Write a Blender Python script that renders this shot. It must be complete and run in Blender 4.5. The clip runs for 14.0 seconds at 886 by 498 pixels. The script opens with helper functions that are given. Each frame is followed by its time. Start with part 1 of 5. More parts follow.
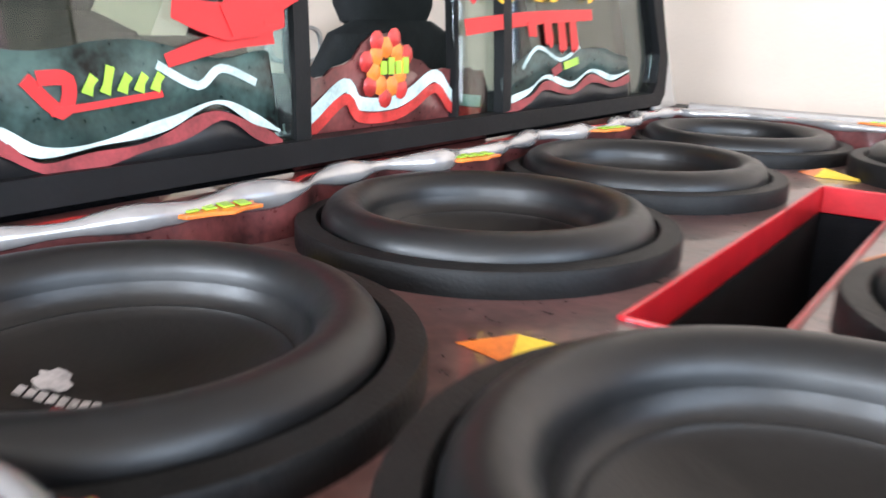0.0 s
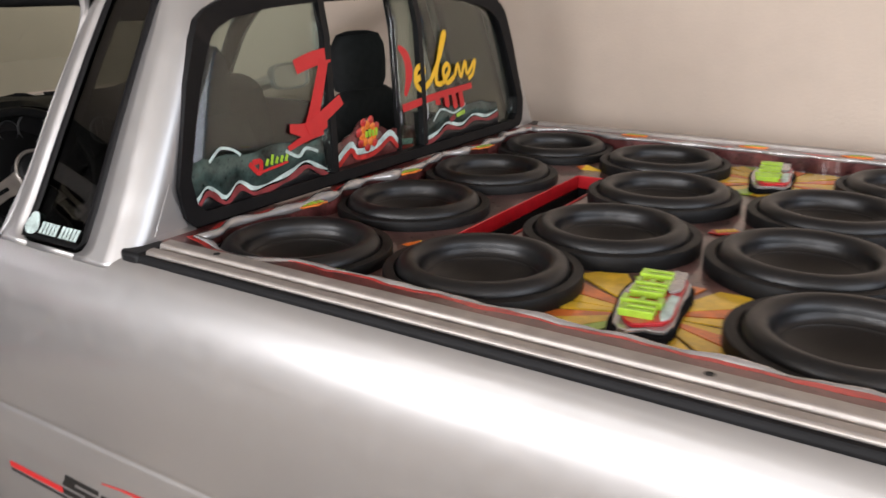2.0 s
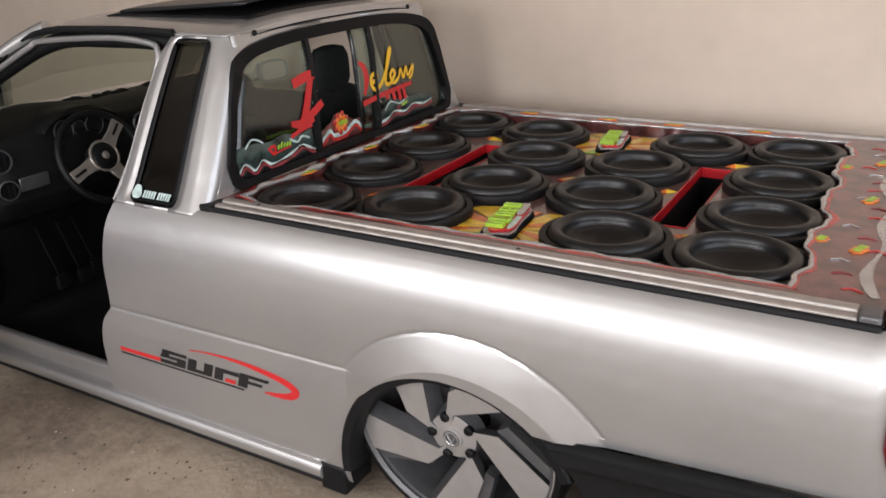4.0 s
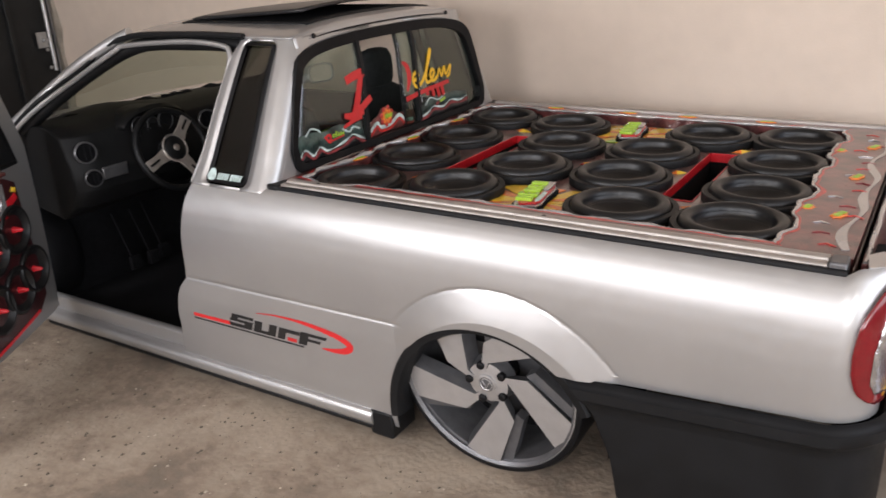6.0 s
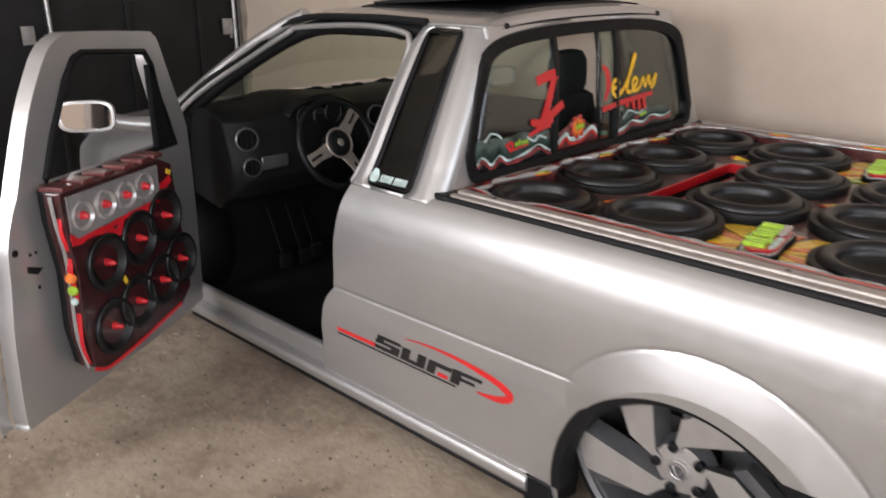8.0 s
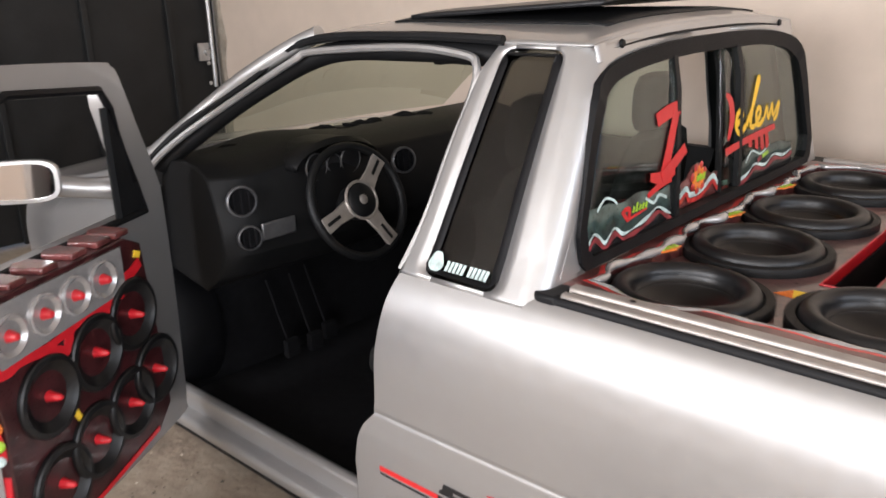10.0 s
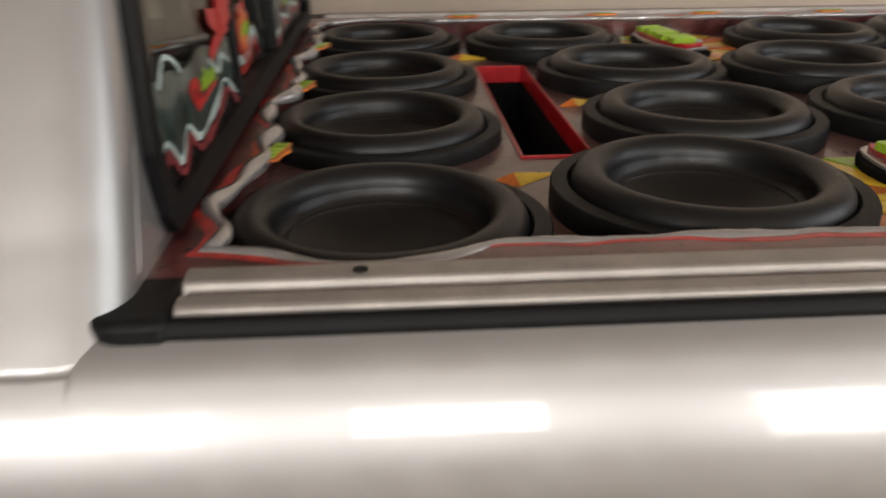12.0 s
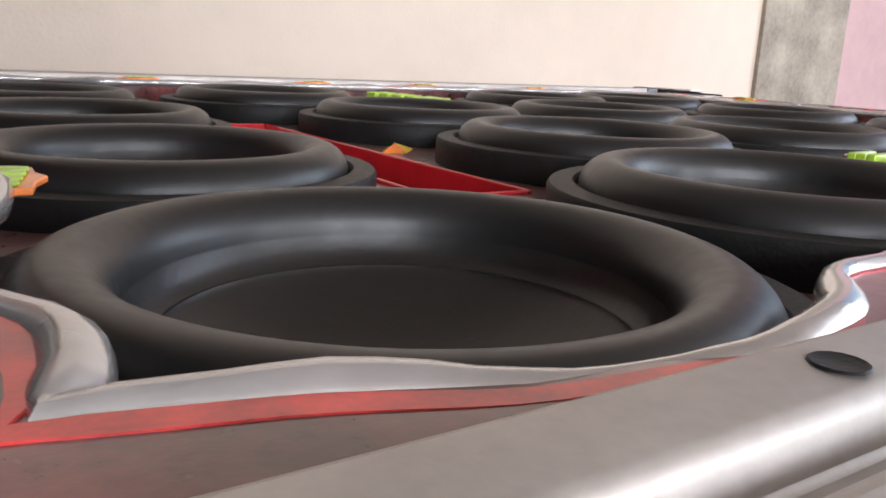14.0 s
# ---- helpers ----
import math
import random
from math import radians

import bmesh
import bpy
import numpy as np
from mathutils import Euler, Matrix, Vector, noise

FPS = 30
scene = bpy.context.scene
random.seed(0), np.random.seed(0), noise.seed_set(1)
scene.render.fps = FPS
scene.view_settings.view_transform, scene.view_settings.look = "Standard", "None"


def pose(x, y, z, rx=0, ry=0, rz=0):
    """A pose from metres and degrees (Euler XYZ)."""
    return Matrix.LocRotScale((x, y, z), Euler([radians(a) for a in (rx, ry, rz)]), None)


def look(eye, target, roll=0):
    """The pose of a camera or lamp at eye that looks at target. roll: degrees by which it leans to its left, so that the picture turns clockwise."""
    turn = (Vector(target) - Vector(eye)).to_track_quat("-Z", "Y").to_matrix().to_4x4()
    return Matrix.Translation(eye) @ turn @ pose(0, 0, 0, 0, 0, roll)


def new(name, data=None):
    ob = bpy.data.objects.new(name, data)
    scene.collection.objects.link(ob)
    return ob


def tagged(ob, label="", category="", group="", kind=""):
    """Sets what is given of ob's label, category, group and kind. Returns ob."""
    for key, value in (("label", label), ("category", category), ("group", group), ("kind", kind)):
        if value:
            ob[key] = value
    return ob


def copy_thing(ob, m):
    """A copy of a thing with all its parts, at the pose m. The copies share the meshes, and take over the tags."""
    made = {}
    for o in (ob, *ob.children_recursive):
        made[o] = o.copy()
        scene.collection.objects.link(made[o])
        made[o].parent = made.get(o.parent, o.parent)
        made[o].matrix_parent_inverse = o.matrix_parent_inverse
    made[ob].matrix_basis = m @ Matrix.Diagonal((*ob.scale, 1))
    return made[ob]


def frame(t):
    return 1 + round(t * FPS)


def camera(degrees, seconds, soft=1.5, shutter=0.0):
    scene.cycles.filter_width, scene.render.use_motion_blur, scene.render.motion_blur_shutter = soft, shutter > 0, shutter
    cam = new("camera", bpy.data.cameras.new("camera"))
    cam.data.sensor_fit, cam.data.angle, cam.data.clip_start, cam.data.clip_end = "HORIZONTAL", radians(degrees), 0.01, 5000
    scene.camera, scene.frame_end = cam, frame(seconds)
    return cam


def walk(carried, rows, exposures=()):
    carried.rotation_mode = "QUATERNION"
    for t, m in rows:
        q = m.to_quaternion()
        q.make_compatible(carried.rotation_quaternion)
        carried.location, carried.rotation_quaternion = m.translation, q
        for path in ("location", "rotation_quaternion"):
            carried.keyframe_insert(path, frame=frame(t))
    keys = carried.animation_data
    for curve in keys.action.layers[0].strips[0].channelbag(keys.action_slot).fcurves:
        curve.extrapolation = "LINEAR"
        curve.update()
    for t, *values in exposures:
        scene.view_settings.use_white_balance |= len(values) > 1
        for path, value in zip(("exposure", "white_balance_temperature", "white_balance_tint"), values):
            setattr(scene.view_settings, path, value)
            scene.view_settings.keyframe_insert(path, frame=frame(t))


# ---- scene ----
cam = camera(57.8, 14.0, 1.6, 0.6)
PATH = [
    (0, (0.658, -0.02, 1.062), (-0.465, 1.544, 0.52), 1.6),
    (0.5, (0.808, -0.169, 1.108), (-0.306, 1.409, 0.59), 0.2),
    (1, (0.969, -0.405, 1.22), (-0.137, 1.178, 0.697), -0.7),
    (1.5, (1.147, -0.704, 1.304), (0.073, 0.883, 0.73), -1.4),
    (2, (1.344, -0.949, 1.396), (0.318, 0.647, 0.763), -0.3),
    (2.5, (1.529, -1.2, 1.557), (0.523, 0.397, 0.896), -0.5),
    (3, (1.658, -1.476, 1.623), (0.701, 0.136, 0.925), -1.6),
    (3.2, (1.725, -1.552, 1.659), (0.79, 0.06, 0.931), -1.7),
    (5.3, (2.141, -2.081, 1.717), (1.183, -0.485, 0.986), -2.5),
    (5.5, (2.143, -2.113, 1.714), (1.18, -0.514, 0.994), -2.4),
    (6, (2.141, -2.146, 1.718), (1.13, -0.573, 1.008), -2.8),
    (6.5, (2.108, -2.165, 1.719), (1.024, -0.648, 0.996), -2.7),
    (7, (2.031, -2.115, 1.708), (0.841, -0.691, 0.962), -2.1),
    (7.5, (1.918, -1.967, 1.66), (0.663, -0.59, 0.934), -0.7),
    (8, (1.772, -1.824, 1.599), (0.463, -0.467, 0.931), -0.2),
    (8.2, (1.688, -1.785, 1.582), (0.36, -0.437, 0.936), -0.7),
    (10.3, (0.828, -1.294, 1.525), (-0.418, 0.141, 0.904), -1.9),
    (10.5, (0.732, -1.233, 1.489), (-0.393, 0.284, 0.83), -1.4),
    (11, (0.53, -1.082, 1.397), (-0.178, 0.612, 0.602), -1.1),
    (11.5, (0.398, -0.894, 1.307), (0.096, 0.886, 0.447), -1.1),
    (12, (0.254, -0.604, 1.205), (0.367, 1.223, 0.4), -0.4),
    (12.5, (0.137, -0.351, 1.108), (0.735, 1.44, 0.449), 3.1),
    (13, (0.063, -0.145, 1.04), (0.996, 1.534, 0.474), 3.3),
    (13.5, (0.065, -0.073, 0.988), (1.108, 1.557, 0.467), 3.3),
    (14, (0.055, -0.073, 0.977), (1.146, 1.541, 0.512), 2.8),
]
EXPOSURES = [(0.0, 1.5, 5700, 8), (0.5, 1.52, 5900, 10), (1.0, 0.88, 6250, 12), (1.5, 0.36, 6350, 13), (2.0, 0.1, 6500, 14), (2.5, -0.08, 6450, 13), (3.0, -0.12, 6450, 13),
             (5.5, 0.0, 6500, 15), (8.2, 0.0, 6500, 14), (10.3, 0.5, 6450, 14), (11.0, 0.3, 6700, 14), (11.5, -0.15, 6900, 12), (12.0, -0.58, 7000, 12),
             (12.5, 0.0, 6700, 12), (13.0, 0.52, 6200, 13), (13.5, 0.5, 6150, 13), (14.0, 0.45, 6100, 13)]
walk(cam, [(t, look(eye, target, roll)) for t, eye, target, roll in PATH], EXPOSURES)
# ---- light ----
world = bpy.data.worlds.new("world")
scene.world = world
world.use_nodes = True
wn = world.node_tree
sky = wn.nodes.new("ShaderNodeTexSky")
sky.sky_type = "NISHITA"
sky.sun_disc = False
sky.sun_elevation, sky.sun_rotation = radians(50), radians(150)
wn.nodes["Background"].inputs[1].default_value = 0.12
wn.links.new(sky.outputs[0], wn.nodes["Background"].inputs[0])
sun_data = bpy.data.lights.new("sun", "SUN")
sun_data.energy, sun_data.angle, sun_data.color = 1.2, radians(12), (1, 0.95, 0.88)
sun = new("sun", sun_data)
sun.matrix_world = look((4, -9, 12), (0, 0, 0))


# Added area lamps stand in for daylight through invented openings and the open end.
def opening_light(name, place, target, sx, sy, power, colour):
    data = bpy.data.lights.new(name, "AREA")
    data.shape, data.size, data.size_y, data.energy, data.color = "RECTANGLE", sx, sy, power, colour
    ob = new(name, data)
    ob.matrix_world = look(place, target)
    return ob


opening_light("opening_light", (-1.7, -4.35, 2.0), (-1.7, 0, 1.4), 1.5, 1.1, 116, (0.98, 0.99, 1.0))
opening_light("opening_light", (0.55, -4.35, 2.0), (0.55, 0, 1.4), 1.2, 1.1, 72, (0.98, 0.99, 1.0))
opening_light("opening_light", (3.3, -4.35, 1.75), (3.3, 0, 1.5), 1.6, 1.7, 112, (0.97, 0.99, 1.0))
opening_light("opening_light", (5.2, -1.3, 1.7), (0, -1.3, 1.2), 4.6, 2.6, 120, (0.92, 0.96, 1.0))
GZ = -0.06      # the floor
YC = 0.845      # the truck's middle line


# ---- materials ----
def material(name, colour, rough=0.5, metal=0.0, var=0.15, scale=8.0, bump=0.0, bscale=60.0, coat=0.0, spots=None, detail=6.0, spec=0.5):
    """Principled surface with mottling at two scales and fine relief."""
    mat = bpy.data.materials.new(name)
    mat.use_nodes = True
    nt = mat.node_tree
    b = nt.nodes["Principled BSDF"]
    b.inputs["Roughness"].default_value, b.inputs["Metallic"].default_value = rough, metal
    b.inputs["Coat Weight"].default_value = coat
    b.inputs["Specular IOR Level"].default_value = spec
    b.inputs["Coat Roughness"].default_value = 0.03
    tc = nt.nodes.new("ShaderNodeTexCoord")
    n1, n2 = nt.nodes.new("ShaderNodeTexNoise"), nt.nodes.new("ShaderNodeTexNoise")
    n1.inputs["Scale"].default_value, n2.inputs["Scale"].default_value = scale, scale * 9
    n1.inputs["Detail"].default_value = n2.inputs["Detail"].default_value = detail
    for n in (n1, n2):
        nt.links.new(tc.outputs["Object"], n.inputs["Vector"])
    mix = nt.nodes.new("ShaderNodeMath")
    mix.operation = "MULTIPLY_ADD"
    mix.inputs[1].default_value = 0.4
    nt.links.new(n2.outputs[0], mix.inputs[0])
    nt.links.new(n1.outputs[0], mix.inputs[2])
    ramp = nt.nodes.new("ShaderNodeValToRGB")
    lo, hi = [max(0, c * (1 - var)) for c in colour], [min(1, c * (1 + var)) for c in colour]
    ramp.color_ramp.elements[0].position, ramp.color_ramp.elements[1].position = 0.5, 0.9
    ramp.color_ramp.elements[0].color, ramp.color_ramp.elements[1].color = (*lo, 1), (*hi, 1)
    for pos, c in spots or ():
        ramp.color_ramp.elements.new(pos).color = (*c, 1)
    nt.links.new(mix.outputs[0], ramp.inputs[0])
    nt.links.new(ramp.outputs[0], b.inputs["Base Color"])
    rr = nt.nodes.new("ShaderNodeMapRange")
    rr.inputs["To Min"].default_value, rr.inputs["To Max"].default_value = max(0.02, rough - 0.08), min(1, rough + 0.08)
    nt.links.new(n2.outputs[0], rr.inputs["Value"])
    nt.links.new(rr.outputs[0], b.inputs["Roughness"])
    if bump:
        n3, bp = nt.nodes.new("ShaderNodeTexNoise"), nt.nodes.new("ShaderNodeBump")
        n3.inputs["Scale"].default_value, n3.inputs["Detail"].default_value = bscale, 8
        bp.inputs["Strength"].default_value, bp.inputs["Distance"].default_value = bump, 0.01
        nt.links.new(tc.outputs["Object"], n3.inputs["Vector"])
        nt.links.new(n3.outputs[0], bp.inputs["Height"])
        nt.links.new(bp.outputs[0], b.inputs["Normal"])
    return mat


def glass(name, tint, rough=0.02, gloss=0.04):
    """Thin tinted pane: part see-through, part glossy."""
    mat = bpy.data.materials.new(name)
    mat.use_nodes = True
    nt = mat.node_tree
    out = nt.nodes["Material Output"]
    nt.nodes.remove(nt.nodes["Principled BSDF"])
    gl, lw = nt.nodes.new("ShaderNodeBsdfGlossy"), nt.nodes.new("ShaderNodeLayerWeight")
    gl.inputs["Roughness"].default_value, lw.inputs["Blend"].default_value = rough, 0.5
    pw, fr = nt.nodes.new("ShaderNodeMath"), nt.nodes.new("ShaderNodeMath")
    pw.operation, fr.operation = "POWER", "MULTIPLY_ADD"
    pw.inputs[1].default_value, fr.inputs[1].default_value, fr.inputs[2].default_value = 4.0, 0.8, gloss
    nt.links.new(lw.outputs["Facing"], pw.inputs[0])
    nt.links.new(pw.outputs[0], fr.inputs[0])
    tr, mx = nt.nodes.new("ShaderNodeBsdfTransparent"), nt.nodes.new("ShaderNodeMixShader")
    tr.inputs[0].default_value = (*tint, 1)
    nt.links.new(fr.outputs[0], mx.inputs[0])
    nt.links.new(tr.outputs[0], mx.inputs[1])
    nt.links.new(gl.outputs[0], mx.inputs[2])
    nt.links.new(mx.outputs[0], out.inputs["Surface"])
    return mat


SILVER = material("silver_paint", (0.45, 0.445, 0.44), 0.38, 0.7, 0.03, 3, coat=0.8)
BLACK = material("black_plastic", (0.006, 0.0063, 0.007), 0.5, 0, 0.25, 10, 0.08, 250, spec=0.25)
RUBBER = material("black_rubber", (0.004, 0.004, 0.0048), 0.55, 0, 0.25, 15, 0.05, 200, spec=0.22)
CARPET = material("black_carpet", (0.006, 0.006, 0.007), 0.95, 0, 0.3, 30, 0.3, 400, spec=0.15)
ROLL = material("rubber_surround", (0.0052, 0.0052, 0.0056), 0.4, 0, 0.2, 12, 0.012, 120, spec=0.5)
CONE = material("paper_cone", (0.0085, 0.0078, 0.0075), 0.36, 0, 0.3, 20, 0.04, 180, spec=0.45)
GASKET = material("foam_gasket", (0.009, 0.0088, 0.0088), 0.5, 0, 0.3, 30, 0.12, 300, spec=0.22)
PRINT = material("faded_grey_print", (0.5, 0.47, 0.47), 0.6, 0, 0.35, 60)
ALU = material("brushed_aluminium", (0.40, 0.365, 0.335), 0.46, 0.6, 0.12, 25, 0.03, 300)
CHROME = material("silver_airbrush", (0.44, 0.425, 0.42), 0.22, 0.55, 0.14, 9, 0.02, 40, coat=0.6)
MAROON = material("maroon_airbrush", (0.115, 0.032, 0.03), 0.3, 0, 0.7, 14, 0.05, 80, coat=0.6)
PODBASE = material("dark_maroon_pod", (0.035, 0.008, 0.009), 0.3, 0, 0.5, 20, 0.04, 80, coat=0.4)
DECK = material("brown_airbrush", (0.13, 0.066, 0.06), 0.3, 0, 0.7, 9, 0.05, 80, coat=0.5)
RED = material("red_paint", (0.54, 0.014, 0.022), 0.32, 0, 0.15, 20, 0.03, 90, coat=0.4)
REDART = material("red_airbrush", (0.5, 0.035, 0.03), 0.35, 0, 0.4, 40, coat=0.4)
YELLOW = material("yellow_airbrush", (0.85, 0.55, 0.04), 0.35, 0, 0.2, 30, coat=0.4)
ORANGE = material("orange_airbrush", (0.8, 0.2, 0.03), 0.35, 0, 0.3, 30, coat=0.4)
LIME = material("lime_airbrush", (0.34, 0.56, 0.04), 0.35, 0, 0.2, 40, coat=0.4)
GREENBAND = material("teal_smoke_decal", (0.035, 0.058, 0.052), 0.3, 0, 1.0, 14)
WHITE = material("white_decal", (0.5, 0.62, 0.6), 0.4, 0, 0.35, 30)
DRED = material("dark_red_decal", (0.22, 0.03, 0.035), 0.4, 0, 0.4, 30)
DECALRED = material("red_decal", (0.55, 0.02, 0.022), 0.4, 0, 0.06, 30)
DECALYEL = material("yellow_decal", (0.85, 0.5, 0.02), 0.4, 0, 0.06, 30)
DECALBLK = material("black_decal", (0.012, 0.012, 0.013), 0.35, 0, 0.2, 30)
RIMFACE = material("machined_alloy", (0.5, 0.49, 0.485), 0.38, 0.7, 0.06, 20)
RIMDARK = material("graphite_alloy", (0.13, 0.13, 0.135), 0.4, 0.6, 0.15, 20)
DASH = material("charcoal_dash", (0.0052, 0.0053, 0.0057), 0.55, 0, 0.2, 20, 0.1, 300, spec=0.22)
SEAT = material("black_seat_fabric", (0.011, 0.0115, 0.0125), 0.85, 0, 0.3, 40, 0.2, 300)
WALL = material("beige_plaster", (0.64, 0.535, 0.445), 0.85, 0, 0.06, 1.2, 0.12, 90)
ROUGHWALL = material("bare_cement_render", (0.3, 0.26, 0.21), 0.95, 0, 0.35, 5, 0.6, 30)
PINKWALL = material("pink_plaster", (0.5, 0.33, 0.33), 0.9, 0, 0.1, 2, 0.15, 60)
CEIL = material("tan_ceiling", (0.55, 0.5, 0.45), 0.9, 0, 0.1, 2, 0.1, 40)
CONCRETE = material("worn_concrete", (0.26, 0.21, 0.158), 0.85, 0, 0.35, 1.9, 0.5, 45, spots=[(0.6, (0.205, 0.158, 0.118)), (0.68, (0.27, 0.213, 0.158)), (0.8, (0.33, 0.27, 0.205))], detail=10)
GATE = material("dark_painted_steel", (0.011, 0.0115, 0.012), 0.5, 0.2, 0.3, 5, 0.1, 60)
STEEL = material("galvanised_steel", (0.5, 0.5, 0.5), 0.4, 0.8, 0.2, 15)
LENSRED = material("red_lens", (0.15, 0.003, 0.006), 0.12, 0, 0.15, 20, coat=0.5)
LENSCLEAR = material("clear_reflector_lens", (0.55, 0.55, 0.56), 0.08, 0.9, 0.4, 45, 0.3, 60, coat=1.0)
MIRROR = material("mirror_glass", (0.9, 0.9, 0.9), 0.03, 1.0, 0.01, 5)
GLASS = glass("tinted_glass", (0.72, 0.79, 0.74), gloss=0.07)
DARKGLASS = glass("dark_tinted_glass", (0.40, 0.40, 0.37), gloss=0.05)
CLEARGLASS = glass("windscreen_glass", (0.70, 0.76, 0.66), gloss=0.03)


# ---- mesh helpers ----
def part(name, bm, mats, parent=None, label="", smooth=True, bevel=0.0, solid=0.0):
    """Links a bmesh as one mesh object, under a thing or a part."""
    me = bpy.data.meshes.new(name)
    bmesh.ops.recalc_face_normals(bm, faces=bm.faces)
    bm.to_mesh(me)
    bm.free()
    for m in mats if isinstance(mats, (list, tuple)) else [mats]:
        me.materials.append(m)
    if smooth:
        me.shade_smooth()
        me.set_sharp_from_angle(angle=radians(38))
    ob = new(name, me)
    if parent:
        ob.parent = parent
        ob.matrix_parent_inverse = parent.matrix_world.inverted()
    if label:
        tagged(ob, label)
    if solid:
        mod = ob.modifiers.new("thickness", "SOLIDIFY")
        mod.thickness, mod.offset = solid, 0
    if bevel:
        mod = ob.modifiers.new("edges", "BEVEL")
        mod.width, mod.segments, mod.limit_method = bevel, 2, "ANGLE"
    return ob


def thing(name, label, category, place=(0, 0, 0), group="", kind=""):
    ob = new(name)
    ob.matrix_world = Matrix.Translation(place)
    bpy.context.view_layer.update()
    return tagged(ob, label, category, group, kind)


def face(bm, verts, mi=0):
    try:
        f = bm.faces.new(verts)
        f.material_index = mi
        return f
    except ValueError:
        return None


def box(bm, x0, x1, y0, y1, z0, z1, mi=0, m=None):
    vs = [bm.verts.new(m @ Vector(p) if m else p) for p in ((x0, y0, z0), (x1, y0, z0), (x1, y1, z0), (x0, y1, z0), (x0, y0, z1), (x1, y0, z1), (x1, y1, z1), (x0, y1, z1))]
    for q in ((0, 3, 2, 1), (4, 5, 6, 7), (0, 1, 5, 4), (1, 2, 6, 5), (2, 3, 7, 6), (3, 0, 4, 7)):
        face(bm, [vs[i] for i in q], mi)


def lathe(bm, prof, seg=48, m=None, mis=None, a0=0.0, a1=2 * math.pi):
    """Turns (r, z) round z."""
    m = m or Matrix.Identity(4)
    whole = abs(a1 - a0 - 2 * math.pi) < 1e-6
    rings = []
    for r, z in prof:
        if r < 1e-6:
            rings.append([bm.verts.new(m @ Vector((0, 0, z)))])
        else:
            n = seg if whole else seg + 1
            rings.append([bm.verts.new(m @ Vector((r * math.cos(a0 + (a1 - a0) * k / seg), r * math.sin(a0 + (a1 - a0) * k / seg), z))) for k in range(n)])
    for i in range(len(prof) - 1):
        a, b, mi = rings[i], rings[i + 1], (mis[i] if mis else 0)
        for k in range(seg):
            k2 = (k + 1) % seg if whole else k + 1
            if len(a) == 1 and len(b) == 1:
                continue
            if len(a) == 1:
                face(bm, [a[0], b[k], b[k2]], mi)
            elif len(b) == 1:
                face(bm, [a[k], b[0], a[k2]], mi)
            else:
                face(bm, [a[k], b[k], b[k2], a[k2]], mi)


def sheet(bm, rows, mi=0, close=False):
    """Skins rows of points."""
    vs = [[bm.verts.new(p) for p in r] for r in rows]
    for i in range(len(vs) - 1):
        n = len(vs[i])
        for k in range(n if close else n - 1):
            k2 = (k + 1) % n
            face(bm, [vs[i][k], vs[i][k2], vs[i + 1][k2], vs[i + 1][k]], mi)
    return vs


def tube(bm, pts, r, seg=8, mi=0, closed=False, flat=1.0):
    """A round bar along points; r may be a list."""
    pts = [Vector(p) for p in pts]
    rows, n = [], len(pts)
    for i, p in enumerate(pts):
        a, b = pts[(i - 1) % n if closed else max(i - 1, 0)], pts[(i + 1) % n if closed else min(i + 1, n - 1)]
        d = (b - a).normalized()
        up = Vector((0, 0, 1)) if abs(d.z) < 0.95 else Vector((1, 0, 0))
        s = d.cross(up).normalized()
        u = s.cross(d)
        rr = r[i] if isinstance(r, list) else r
        rows.append([p + s * rr * math.cos(t) + u * rr * flat * math.sin(t) for t in [2 * math.pi * k / seg for k in range(seg)]])
    if closed:
        rows.append(rows[0])
    vs = sheet(bm, rows, mi, True)
    if not closed:
        face(bm, vs[0][::-1], mi)
        face(bm, vs[-1], mi)


def slab(bm, pts, thick, mi=0, up=Vector((0, 0, 1))):
    """A flat outline given thickness along up."""
    a = [bm.verts.new(Vector(p)) for p in pts]
    b = [bm.verts.new(Vector(p) + up * thick) for p in pts]
    face(bm, a[::-1], mi)
    face(bm, b, mi)
    for i in range(len(a)):
        j = (i + 1) % len(a)
        face(bm, [a[i], a[j], b[j], b[i]], mi)


def ribbon(bm, pts, widths, thick, up, mi=0):
    """A flat brush stroke along points that lie in the plane with normal up."""
    pts = [Vector(p) for p in pts]
    up = Vector(up).normalized()
    rows = []
    for i, p in enumerate(pts):
        d = (pts[min(i + 1, len(pts) - 1)] - pts[max(i - 1, 0)]).normalized()
        s = d.cross(up).normalized() * (widths[i] if isinstance(widths, list) else widths) / 2
        rows.append([p - s, p + s, p + s + up * thick, p - s + up * thick])
    vs = sheet(bm, rows, mi, True)
    face(bm, vs[0][::-1], mi)
    face(bm, vs[-1], mi)


def smooth_curve(pts, n=8):
    """Catmull-Rom through the points."""
    pts = [Vector(p) for p in pts]
    out = []
    for i in range(len(pts) - 1):
        p0, p1, p2, p3 = pts[max(i - 1, 0)], pts[i], pts[i + 1], pts[min(i + 2, len(pts) - 1)]
        for k in range(n):
            t = k / n
            out.append(0.5 * ((2 * p1) + (p2 - p0) * t + (2 * p0 - 5 * p1 + 4 * p2 - p3) * t * t + (3 * p1 - p0 - 3 * p2 + p3) * t ** 3))
    return out + [pts[-1]]


def mir(y):
    return 2 * YC - y


def step(a, b, x):
    t = min(1.0, max(0.0, (x - a) / (b - a)))
    return t * t * (3 - 2 * t)


